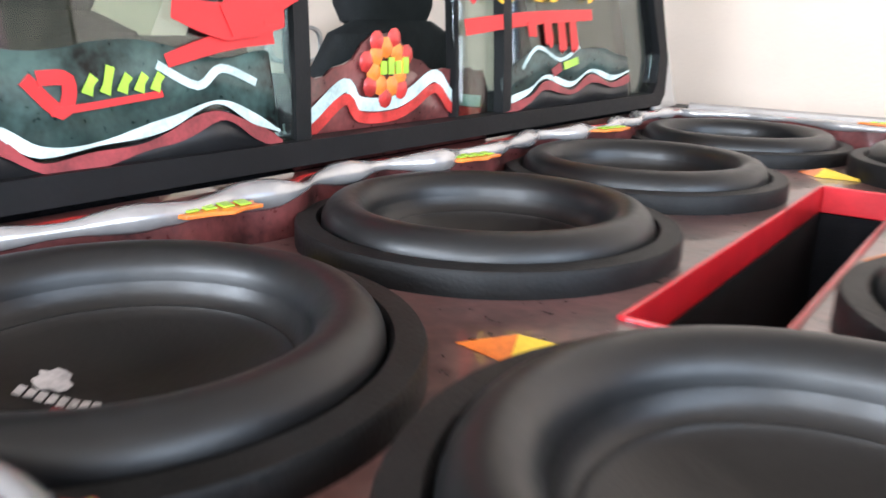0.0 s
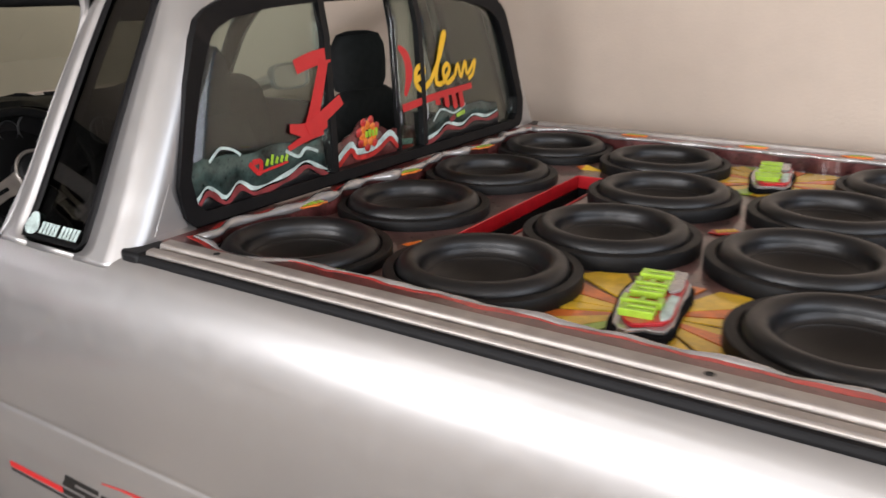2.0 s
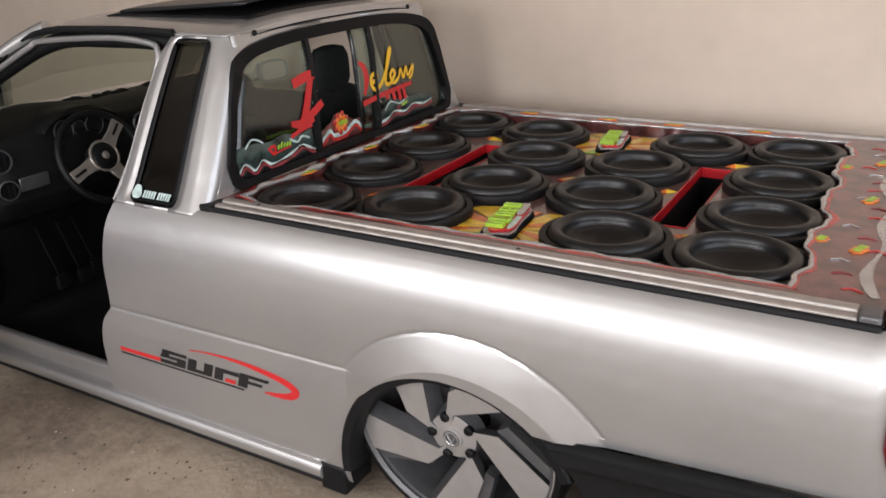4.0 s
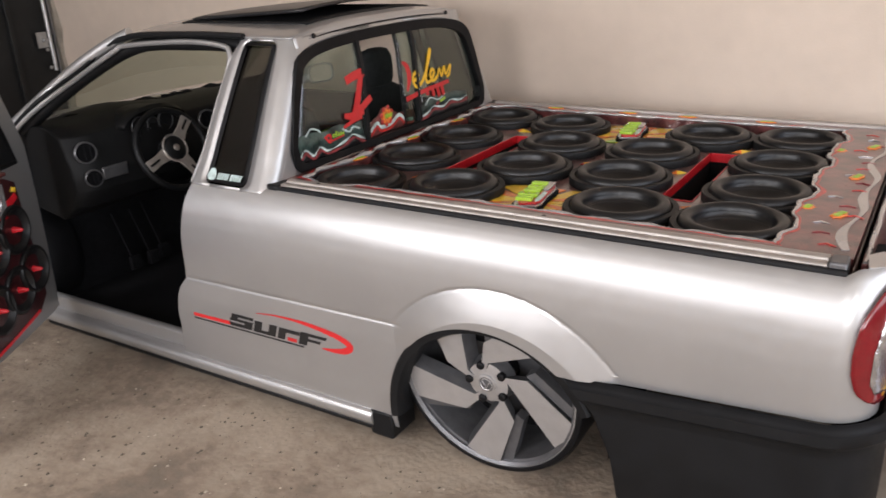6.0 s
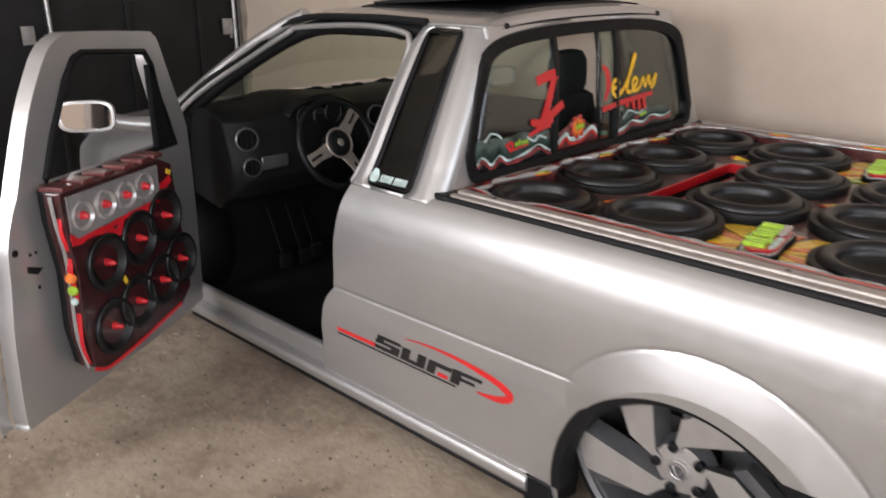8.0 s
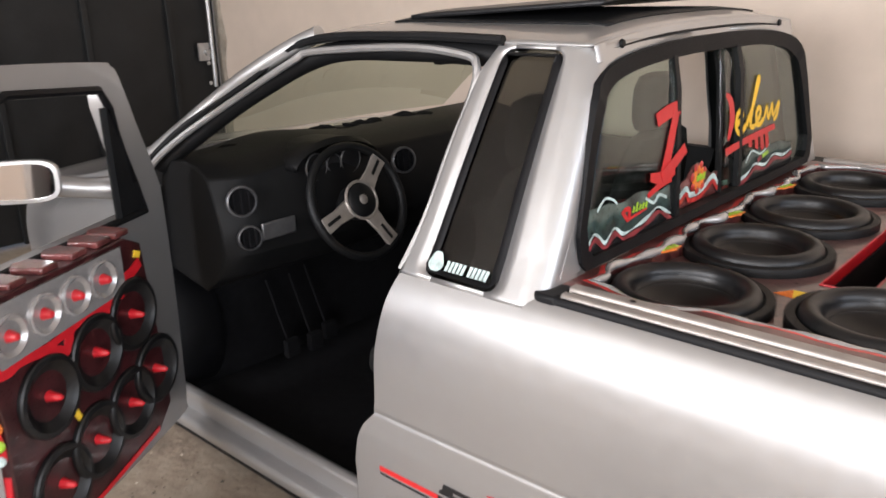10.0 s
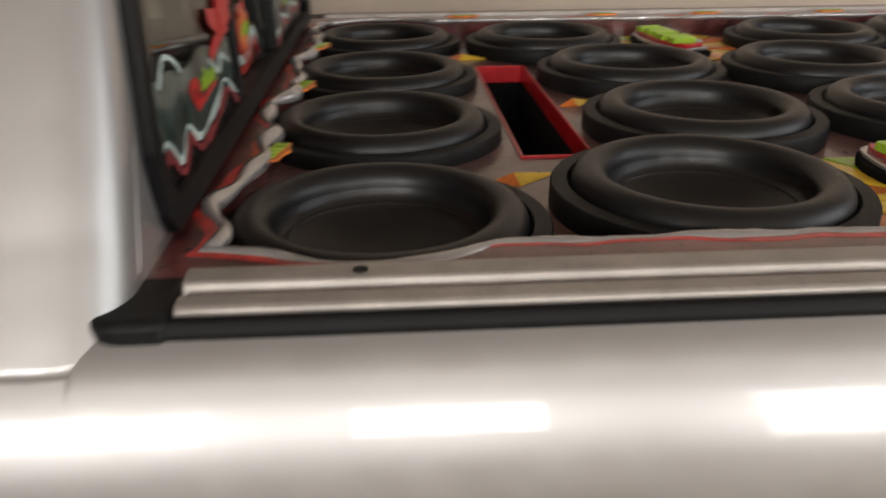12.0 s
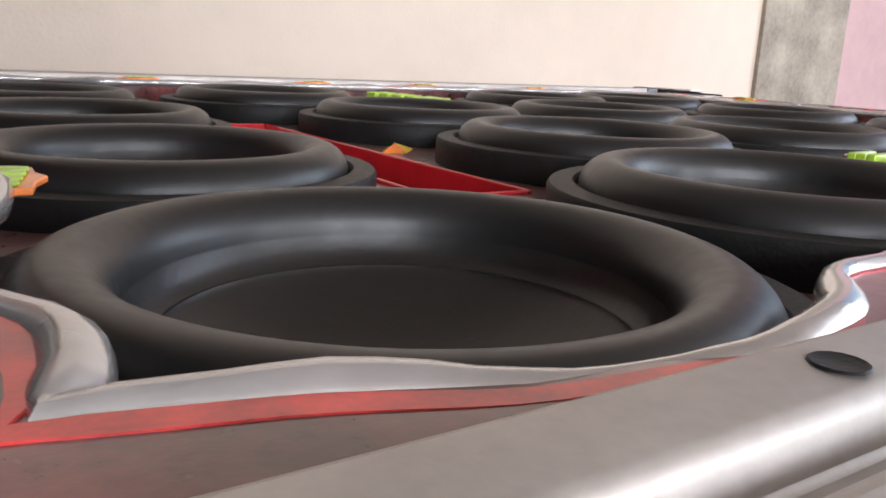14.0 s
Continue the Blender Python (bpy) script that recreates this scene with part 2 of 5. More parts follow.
# ---- the garage ----
def wall_box(name, x0, x1, y0, y1, z0, z1, mat, label, category="wall"):
    bm = bmesh.new()
    box(bm, x0, x1, y0, y1, z0, z1)
    return tagged(part(name, bm, mat, smooth=False), label, category, kind="structure")


bm = bmesh.new()
n = 60
sheet(bm, [[(-40 + 80 * (i / n), -40 + 80 * (k / n), GZ) for k in range(n + 1)] for i in range(n + 1)])
tagged(part("ground", bm, CONCRETE), "worn stained bare concrete garage floor with grit", "floor", kind="structure")
wall_box("wall_north", -4.7, 3.2, 2.2, 2.4, GZ, 3.0, WALL, "smooth beige painted plaster garage wall")
wall_box("wall_pilaster", 3.2, 3.83, 2.18, 2.4, GZ, 3.0, ROUGHWALL, "rough unpainted cement strip at the wall's end")
wall_box("wall_north_end", 3.83, 5.4, 2.25, 2.45, GZ, 3.0, PINKWALL, "dull pink painted wall past the cement strip")
wall_box("ceiling", -4.7, 5.4, -4.5, 2.45, 3.0, 3.12, CEIL, "plain tan painted garage ceiling", "ceiling")
# Unseen closing wall, added; its three openings are invented to hold the lamps.
bm = bmesh.new()
for x0, x1, z0, z1 in ((-4.7, -2.45, GZ, 3.0), (-0.95, -0.05, GZ, 3.0), (1.15, 2.5, GZ, 3.0), (4.1, 5.4, GZ, 3.0), (-2.45, -0.95, GZ, 1.45), (-0.05, 1.15, GZ, 1.45), (2.5, 4.1, GZ, 0.85), (-2.45, -0.95, 2.55, 3.0), (-0.05, 1.15, 2.55, 3.0), (2.5, 4.1, 2.6, 3.0)):
    box(bm, x0, x1, -4.5, -4.38, z0, z1)
tagged(part("wall_south", bm, WALL, smooth=False), "unseen plain beige wall added with three invented openings", "wall", kind="structure")


# ---- the pickup truck ----
truck = thing("pickup_truck", "lowered silver two-door pickup truck with its driver's door open", "pickup truck", (0.3, YC, GZ))
AX, AZ, AR = 0.98, 0.146, 0.402      # rear wheel arch
PZ = [0.0, 0.03, 0.08, 0.14, 0.25, 0.40, 0.52, 0.60, 0.66, 0.72, 0.77, 0.81, 0.845, 0.868, 0.880, 0.888]
PY = [-0.05, -0.078, -0.090, -0.094, -0.093, -0.098, -0.108, -0.115, -0.1175, -0.1155, -0.109, -0.0985, -0.083, -0.0675, -0.057, -0.045]


def crease_z(x):
    return 0.459 + 0.013 * (x + 0.5)


def side_y(x, z):
    y = float(sum(np.interp(z + d, PZ, PY) for d in (-0.015, -0.007, 0.0, 0.007, 0.015)) / 5) if 0.03 < z < 0.86 else float(np.interp(z, PZ, PY))
    zc = crease_z(x)
    band = step(-0.62, -0.54, x) * (1 - step(0.60, 0.66, x))
    low = 0.008 * band * min(1.0, max(0.0, (zc - z) / 0.075)) * step(0.06, 0.34, z)
    r = math.hypot(x - 1.015, z - 0.178)
    t = max(0.0, (0.508 - r) / 0.10)
    flare = min(1.0, t * t / 0.28 if t < 0.14 else t - 0.07) * step(0.02, 0.2, z)
    flare *= 0.033 if x > AX else 0.033 * (0.4 + 0.6 * step(0.34, 0.52, z))
    groove = 0.0032 * band * math.exp(-((z - zc - 0.004) / 0.007) ** 2)
    if z > zc - 0.002:
        groove = max(groove, 0.0035 * math.exp(-((r - 0.508) / 0.005) ** 2) * step(0.56, 0.62, x))
    y += groove - max(low, flare)
    return y


def door_edge(z):
    return float(np.interp(z, [0.0, 0.2, 0.28, 0.36, 0.41, 0.455, 0.5, 0.65, 0.8, 0.88], [-0.57, -0.55, -0.55, -0.53, -0.505, -0.462, -0.45, -0.43, -0.395, -0.37]))


def low_edge(x):
    if abs(x - AX) < AR:
        z = AZ + math.sqrt(AR ** 2 - (x - AX) ** 2)
        return max(z, 0.452) if x > AX else max(z, 0.03)
    return 0.025 if x < AX else 0.452 + (x - 1.345) * 0.066


PLAN = [(x, 0.0) for x in sorted(list(np.linspace(-0.50, 1.98, 420)) + [AX - AR - 0.001, AX - AR + 0.0005, AX - AR + 0.002, AX - AR + 0.005, AX - AR + 0.009, -0.001, 0.001])]
PLAN += [(1.98 + 0.13 * math.sin(a), 0.13 * (1 - math.cos(a))) for a in np.linspace(0.08, math.pi / 2, 16)]
PLAN += [(2.11, 0.13 + d) for d in (0.01, 0.02)]


def plan_path(off=0.0, start=-0.5):
    return [(x + off * (1 if x > 1.98 else 0) * min(1, d / 0.13), d - off * (1 - min(1, d / 0.13))) for x, d in PLAN if x >= start]


for side in (0, 1):
    bm = bmesh.new()
    rows = []
    for x, d in PLAN:
        top = 0.888 + 0.024 * step(1.985, 2.03, x) if x > 0.0 else 0.869
        z0, row = low_edge(x), []
        zc = max(crease_z(x), z0 + 0.06)
        levels = [z0 + (zc - 0.016 - z0) * k / 34 for k in range(34)] + [zc - 0.016 + 0.002 * k for k in range(15)] + [zc + 0.014 + (top - zc - 0.014) * k / 70 for k in range(1, 71)]
        for z in levels:
            xx = x + (door_edge(z) + 0.50) * max(0.0, 1 - (x + 0.5) / 0.5)
            zz = z if top < 0.89 else z * 0.888 / top
            y = side_y(xx, zz) + d
            row.append((xx, mir(y) if side else y, z))
        rows.append(row)
    sheet(bm, rows)
    part("body_side", bm, SILVER, truck, "silver metallic bed side with a flared arch")
# tail corner caps and bed lining
for s in (0, 1):
    bm = bmesh.new()
    f = (lambda y: mir(y)) if s else (lambda y: y)
    pts = [(x, f(side_y(x, 0.885) + d + 0.002), 0.9125) for x, d in PLAN if x >= 2.03] + [(2.06, f(0.10), 0.9125), (2.03, f(0.06), 0.9125)]
    slab(bm, pts, 0.004)
    part("tail_corner", bm, SILVER, truck)
bm = bmesh.new()
box(bm, 0.0, 2.10, 0.05, mir(0.05), 0.40, 0.42)
box(bm, 0.0, 2.09, 0.035, 0.05, 0.42, 0.86)
box(bm, 0.0, 2.09, mir(0.05), mir(0.035), 0.42, 0.86)
part("bed_liner", bm, CARPET, truck)


def sweep_x(bm, x0, x1, prof, n=40, mi=0):
    """Extrudes a closed (y, z) outline along x."""
    vs = sheet(bm, [[(x0 + (x1 - x0) * i / n, y, z) for y, z in prof] for i in range(n + 1)], mi, True)
    face(bm, vs[0], mi)
    face(bm, vs[-1], mi)


def pair(name, fn, mat, parent, label="", **more):
    """A part on the near side and its mirror image on the far side."""
    for far in (False, True):
        bm = bmesh.new()
        fn(bm)
        if far:
            for v in bm.verts:
                v.co.y = mir(v.co.y)
        part(name, bm, mat, parent, label, **more)


def both(fn):
    bm = bmesh.new()
    fn(bm)
    vs = list(bm.verts)
    got = bmesh.ops.duplicate(bm, geom=list(bm.verts) + list(bm.edges) + list(bm.faces))
    for v in got["geom"]:
        if isinstance(v, bmesh.types.BMVert):
            v.co.y = mir(v.co.y)
    return bm


# black rail and aluminium strip on the bed's edge
pair("rail_rubber", lambda b: sweep_x(b, 0.05, 1.995, [(-0.040, 0.874), (-0.0465, 0.8885), (-0.0455, 0.895), (-0.041, 0.901), (-0.034, 0.902), (-0.03, 0.896), (-0.03, 0.874)]), RUBBER, truck, "black rubber bed rail")
pair("rail_strip", lambda b: sweep_x(b, 0.075, 1.945, [(-0.031, 0.876), (-0.031, 0.905), (-0.027, 0.909), (-0.012, 0.9105), (-0.008, 0.9075), (-0.0045, 0.9015), (0.0015, 0.9015), (0.004, 0.912), (0.007, 0.9145), (0.029, 0.916), (0.0325, 0.912), (0.0325, 0.876)]), ALU, truck, "brushed aluminium trim strip", bevel=0.0015)
pair("rail_end", lambda b: (box(b, 1.947, 1.993, -0.034, 0.034, 0.876, 0.9175)), RIMDARK, truck, bevel=0.006)
pair("rail_corner", lambda b: slab(b, [(0.073, 0.04, 0.868), (0.0, 0.04, 0.868)] + [(0.034 - 0.034 * math.cos(a), -0.014 - 0.034 * math.sin(a), 0.868) for a in np.linspace(0, math.pi / 2, 9)] + [(0.073, -0.048, 0.868)], 0.037), BLACK, truck, "black rounded rail corner cap", bevel=0.007)
# Flat black disc on the strip stands for the dark of a recessed hole.
bm = bmesh.new()
lathe(bm, [(0, 0.0003), (0.0055, 0.0003), (0.0065, 0.0006), (0.007, 0.0)], 14, pose(0.222, 0.016, 0.9155))
part("rail_hole_disc", bm, BLACK, truck)
bm = bmesh.new()
lathe(bm, [(0, 0.0003), (0.0055, 0.0003), (0.0065, 0.0006), (0.007, 0.0)], 14, pose(1.13, 0.016, 0.9155))
part("rail_hole_disc", bm, BLACK, truck)

bm = bmesh.new()
box(bm, 2.018, 2.034, 0.036, mir(0.036), 0.43, 0.898)
tail_board = part("tail_board", bm, MAROON, truck, "maroon airbrushed board across the tail", bevel=0.003)
bm = bmesh.new()
tube(bm, [(2.026 + 0.002 * math.sin(k * 1.3), 0.04 + (mir(0.04) - 0.04) * k / 30, 0.899) for k in range(31)], 0.007, 6)
part("board_bead", bm, CHROME, tail_board, "pale silver bead along the board")
pair("tail_post", lambda b: box(b, 2.04, 2.104, 0.06, 0.19, 0.43, 0.908), CARPET, truck, "black lining of the tail opening", bevel=0.006)

# side skirt and sill
skirt = [(-0.086, 0.082), (-0.102, 0.074), (-0.110, 0.058), (-0.108, 0.034), (-0.092, 0.014), (-0.05, 0.006), (-0.03, 0.082)]
pair("side_skirt", lambda b: sweep_x(b, -1.62, 0.47, skirt), SILVER, truck, "silver side skirt", bevel=0.004)
pair("sill", lambda b: sweep_x(b, -1.62, -0.45, [(-0.06, 0.128), (-0.06, 0.148), (-0.04, 0.156), (-0.022, 0.15), (-0.02, 0.05), (-0.06, 0.05)]), SILVER, truck, bevel=0.006)
# The black strip puts the shadow under the skirt into colour; the box is a mud flap.
pair("underbody_shade", lambda b: (sweep_x(b, -1.62, 0.5, [(-0.085, -0.015), (-0.085, 0.012), (0.1, 0.012), (0.1, -0.015)]), box(b, 0.455, 0.56, -0.095, 0.06, -0.025, 0.085)), BLACK, truck, "black strip for the shadow under the skirt, with a mud flap", bevel=0.01)

# black arch lip
def arch_lip(b):
    rows = []
    for k in range(49):
        a = math.radians(26 + 160 * k / 48)
        c, s = math.cos(a), math.sin(a)
        rows.append([(AX + r * c, y, AZ + r * s) for r, y in ((0.410, -0.112), (0.402, -0.120), (0.376, -0.117), (0.366, -0.096), (0.366, -0.03), (0.409, -0.04))])
    sheet(b, rows, 0, True)


pair("arch_lip", arch_lip, BLACK, truck, "black wheel arch lip")
pair("wheel_house", lambda b: lathe(b, [(0.41, -0.06), (0.41, 0.32), (0.0, 0.32)], 40, pose(AX, 0, AZ, -90), a0=-math.pi, a1=0.0), CARPET, truck)

# rear bumper wrap
def bumper(b):
    prof = [(0.0, 0.0), (0.012, 0.02), (0.026, 0.026), (0.026, 0.055), (0.016, 0.066), (0.006, 0.078), (0.004, 0.11), (0.006, 0.25), (0.002, 0.38), (-0.02, 0.44), (-0.05, 0.46)]
    path = plan_path(0.0, 1.31)
    nx = len(path)
    rows = []
    for i, (x, d) in enumerate(path):
        zt = 0.453 + (min(x, 2.1) - 1.345) * 0.066 + 0.001
        row = []
        for o, dz in prof:
            o2 = o + 0.012
            w = min(1.0, d / 0.13)
            z = zt - dz
            xf = float(np.interp(z, [0.0, 0.08, 0.218, 0.33, 0.40, 0.465], [1.455, 1.443, 1.42, 1.372, 1.318, 1.247]))
            fx = (xf - 1.315) * max(0.0, 1 - (x - 1.315) / 0.25)
            row.append((x + fx + o2 * w * 1.6, side_y(1.9, 0.5) + d - o2 * (1 - w), z))
        rows.append(row)
    last = rows[-1]
    rows.append([(x, YC, z) for x, y, z in last])
    sheet(b, rows)


pair("rear_bumper", bumper, BLACK, truck, "satin black wrap-round rear bumper", solid=0.006)


# tail lights on the rounded corner
def tail_light(sgn):
    def patch(off, lim, z0, z1, mi):
        rows = []
        for k in range(25):
            z = z0 + (z1 - z0) * k / 24
            row = []
            for i in range(17):
                s0, s1 = lim(z)
                s = s0 + (s1 - s0) * i / 16
                x, d = (2.0 + s, 0.0) if s < 0 else (1.98 + 0.13 * math.sin(min(s, 0.2042) / 0.13), 0.13 * (1 - math.cos(min(s, 0.2042) / 0.13)) + max(0.0, s - 0.2042))
                nx, ny = math.sin(min(max(s, 0), 0.2042) / 0.13), -math.cos(min(max(s, 0), 0.2042) / 0.13)
                y = side_y(1.95, z * 0.888 / 0.933) + d
                row.append((x + nx * off, y + ny * off, z))
            rows.append(row)
        if sgn:
            rows = [[(x, mir(y), z) for x, y, z in r] for r in rows]
        bm = bmesh.new()
        sheet(bm, rows, mi)
        return bm
    def outer(z):
        t = (z - 0.55) / 0.335
        return (float(np.interp(t, [0.0, 0.05, 0.14, 0.29, 0.45, 0.67, 0.8, 0.93, 1.0], [0.135, 0.10, 0.072, 0.058, 0.055, 0.062, 0.078, 0.108, 0.14])), 0.25)
    light = part("tail_light", patch(0.006, outer, 0.55, 0.885, 0), LENSRED, truck, "red tail light lens with clear middle", solid=0.008)
    def inner(z):
        t = (z - 0.585) / 0.235
        return (0.106 + 0.05 * max(0, t - 0.5) + 0.12 * max(0, 0.15 - t), 0.235 - 0.3 * max(0, 0.12 - t))
    part("clear_lens", patch(0.012, inner, 0.585, 0.825, 0), LENSCLEAR, light, "clear reflector lens", solid=0.005)
    def core(z):
        t = (z - 0.65) / 0.12
        w = math.sqrt(max(0.0, 1 - (2 * t - 1) ** 2))
        return (0.235 - 0.06 * w, 0.24)
    part("red_reflector", patch(0.017, core, 0.65, 0.77, 0), LENSRED, light, solid=0.004)


tail_light(0)
tail_light(1)

# lowered tailgate
gate = both(lambda b: None)
box(gate, 2.12, 2.60, 0.07, mir(0.07), 0.36, 0.425)
tg = part("tailgate", gate, SILVER, truck, "silver tailgate folded down", bevel=0.02)
bm = bmesh.new()
box(bm, 2.135, 2.58, 0.1, mir(0.1), 0.4252, 0.44)
part("tailgate_panel", bm, MAROON, tg, "maroon airbrushed panel")
bm = bmesh.new()
tube(bm, smooth_curve([(2.14 + 0.012 * math.sin(i * 1.7), 0.11 + 0.1 * i, 0.444) for i in range(14)], 5), 0.008, 6)
part("panel_bead", bm, CHROME, tg)
for i in range(12):
    bm = bmesh.new()
    y = 0.18 + 0.1 * i
    slab(bm, [(2.15, y, 0.4402), (2.24, y - 0.03, 0.4402), (2.34, y + 0.01, 0.4402), (2.22, y + 0.04, 0.4402)], 0.003)
    part("flame", bm, (YELLOW, ORANGE, LIME)[i % 3], tg)


# ---- cab ----
def cab_y(z):
    return float(np.interp(z, [0.85, 0.868, 0.89, 0.92, 0.96, 1.1, 1.25, 1.35, 1.40, 1.43], [-0.080, -0.0672, -0.054, -0.036, -0.013, 0.058, 0.137, 0.193, 0.225, 0.27]))


def rear_x(z):
    return float(np.interp(z, [0.88, 1.0, 1.3, 1.42], [0.035, 0.03, 0.006, -0.03]))


def front_edge(z):
    return float(np.interp(z, [0.86, 0.88, 1.0, 1.2, 1.34, 1.43], [-0.385, -0.374, -0.354, -0.338, -0.320, -0.275]))


def roof_z(x, y):
    e = abs(y - YC) / (YC - 0.225)
    return 1.405 + 0.052 * (1 - min(1, e) ** 3.2) - 0.03 * step(-0.75, -1.12, x) - 0.022 * step(-0.12, -0.02, x) * (1 - min(1, e) ** 4)


# rear pillars, wrapping from the side to the rear window
def win_l(z, grow=0.0):
    """Left edge of the rear window opening."""
    return float(np.interp(z, [0.90, 0.935, 1.0, 1.2, 1.29, 1.325, 1.345, 1.36, 1.373, 1.384, 1.392, 1.397], [0.135, 0.10, 0.092, 0.150, 0.186, 0.208, 0.236, 0.278, 0.345, 0.44, 0.56, 0.72])) - grow


QZ0, QZ1 = 0.879, 1.394


def quarter(z):
    """Front and rear edges of the quarter window at height z."""
    a = float(np.interp(z, [QZ0, QZ1], [-0.302, -0.264]))
    b = float(np.interp(z, [QZ0, QZ1], [-0.079, -0.088]))
    r = 0.03
    e = max(0.0, r - (z - QZ0), r - (QZ1 - z))
    c = r - math.sqrt(max(0.0, r * r - e * e))
    return a + c, b - c


def cab_pillar(b):
    strips = [[], [], []]
    zs = sorted(set(list(np.linspace(0.868, 1.408, 60)) + [QZ0, QZ0 + 0.004, QZ0 + 0.012, QZ1, QZ1 - 0.004, QZ1 - 0.012]))
    for z in zs:
        y, xr = cab_y(z), rear_x(z)
        inq = QZ0 <= z <= QZ1
        qa, qb = quarter(z) if inq else quarter(QZ0 if z < QZ0 else QZ1)
        fr = front_edge(z)
        strips[0].append([(fr + (qa - fr) * t, y + 0.006 * (1 - t) ** 3, z) for t in (0, 0.1, 0.5, 1)])
        strips[1].append([(qa + (qb - qa) * t, y, z) for t in (0, 0.5, 1)] if not inq or z in (QZ0, QZ1) else None)
        r = 0.055
        arc = [(xr - r + r * math.sin(a), y + r - r * math.cos(a), z) for a in np.linspace(0, math.pi / 2, 9)]
        wl = max(win_l(z), y + r + 0.004)
        strips[2].append([(qb + (xr - r - qb) * t, y, z) for t in (0, 0.5)] + arc + [(xr, y + r + (wl - y - r) * t, z) for t in (0.5, 1)])
    sheet(b, strips[0])
    sheet(b, strips[2])
    low = [s for s, z in zip(strips[1], zs) if s and z <= QZ0]
    high = [s for s, z in zip(strips[1], zs) if s and z >= QZ1]
    sheet(b, low)
    sheet(b, high)


pair("cab_pillar", cab_pillar, SILVER, truck, "silver cab pillars round the quarter windows", solid=0.005)
pair("pillar_plate", lambda b: slab(b, [(rear_x(z) + 0.0018, cab_y(z) + 0.062 + (win_l(z) - 0.012 - cab_y(z) - 0.062) * t, z) for z, t in ((0.915, 0), (0.915, 1), (0.985, 1), (1.012, 0.55), (1.012, 0))], 0.0015, up=Vector((1, 0, 0))), SILVER, truck, "small silver cover plate at the pillar's foot", bevel=0.001)
bm = bmesh.new()
zr = [[(rear_x(1.366 + (roof_z(-0.03, y) - 1.366) * t), y, 1.366 + (roof_z(-0.03, y) - 1.366) * t) for y in np.linspace(0.235, mir(0.235), 60)] for t in np.linspace(0, 1, 10)]
sheet(bm, zr)
part("rear_header", bm, SILVER, truck, solid=0.004)
for y in (0.348, mir(0.348)):
    bm = bmesh.new()
    lathe(bm, [(0, 0.004), (0.008, 0.004), (0.0105, 0.001), (0.0105, -0.004)], 18, pose(rear_x(1.40) + 0.006, y, 1.403, 0, 90, 0))
    part("plug", bm, BLACK, truck, "black round plug")


bm = bmesh.new()
sheet(bm, [[(x, y, roof_z(x, y)) for y in np.linspace(0.222, mir(0.222), 50)] for x in np.linspace(-1.08, -0.03, 44)])
part("roof", bm, SILVER, truck, "silver roof skin", solid=0.006)
bm = bmesh.new()
rows = []
for x in np.linspace(-0.78, -0.13, 14):
    lift = 0.012 + 0.038 * (x + 0.78) / 0.65
    rows.append([(x, y, roof_z(x, y) + lift) for y in np.linspace(YC - 0.42, YC + 0.42, 24)])
sheet(bm, rows)
part("sunroof_panel", bm, DECALBLK, truck, "raised black glass sunroof panel", solid=0.012)
bm = bmesh.new()
sheet(bm, [[(x, y, roof_z(x, y) + 0.005) for y in np.linspace(YC - 0.45, YC + 0.45, 24)] for x in np.linspace(-0.82, -0.09, 14)])
part("sunroof_frame", bm, BLACK, truck, "black sunroof surround", solid=0.006)
# roof gutter, front pillars, windscreen
pair("roof_gutter", lambda b: tube(b, smooth_curve([(-0.27, 0.216, 1.412), (-0.6, 0.211, 1.415), (-1.02, 0.207, 1.389), (-1.25, 0.137, 1.259), (-1.46, 0.022, 1.114), (-1.6, -0.048, 0.989)], 6), 0.013, 8), BLACK, truck, "black door seal along the roof edge")
pair("door_frame", lambda b: tube(b, smooth_curve([(front_edge(z) - 0.004, cab_y(z) + 0.016, z) for z in (0.87, 1.0, 1.15, 1.28)] + [(-0.338, 0.196, 1.347), (-0.385, 0.205, 1.374), (-0.6, 0.205, 1.386), (-0.98, 0.203, 1.362), (-1.06, 0.187, 1.333), (-1.25, 0.122, 1.226), (-1.46, 0.008, 1.082), (-1.58, -0.055, 0.97), (-1.615, -0.072, 0.85), (-1.62, -0.075, 0.6), (-1.61, -0.075, 0.2)], 6), 0.0115, 8), SILVER, truck, "thin silver door opening flange")
pair("front_pillar", lambda b: tube(b, smooth_curve([(-0.98, 0.232, 1.412), (-1.1, 0.205, 1.365), (-1.28, 0.135, 1.262), (-1.48, 0.035, 1.11), (-1.66, -0.04, 0.975)], 6), 0.026, 10), SILVER, truck, "silver windscreen pillar")
pair("pillar_trim", lambda b: tube(b, smooth_curve([(-0.3, 0.255, 1.372), (-0.6, 0.255, 1.375), (-0.98, 0.255, 1.35), (-1.25, 0.17, 1.225), (-1.46, 0.06, 1.075), (-1.6, 0.0, 0.97)], 6), 0.032, 10), DASH, truck)
bm = bmesh.new()
sheet(bm, [[(-1.06 - 0.66 * t - 0.10 * t * (1 - ((y - YC) / 0.75) ** 2), y0 + 0 * t, 1.40 - 0.42 * t) for y, y0 in [(YC + k * (0.54 + 0.22 * t), YC + k * (0.54 + 0.22 * t)) for k in np.linspace(-1, 1, 20)]] for t in np.linspace(0, 1, 12)])
scr = part("windscreen", bm, CLEARGLASS, truck, "clear windscreen")
scr.visible_shadow = False

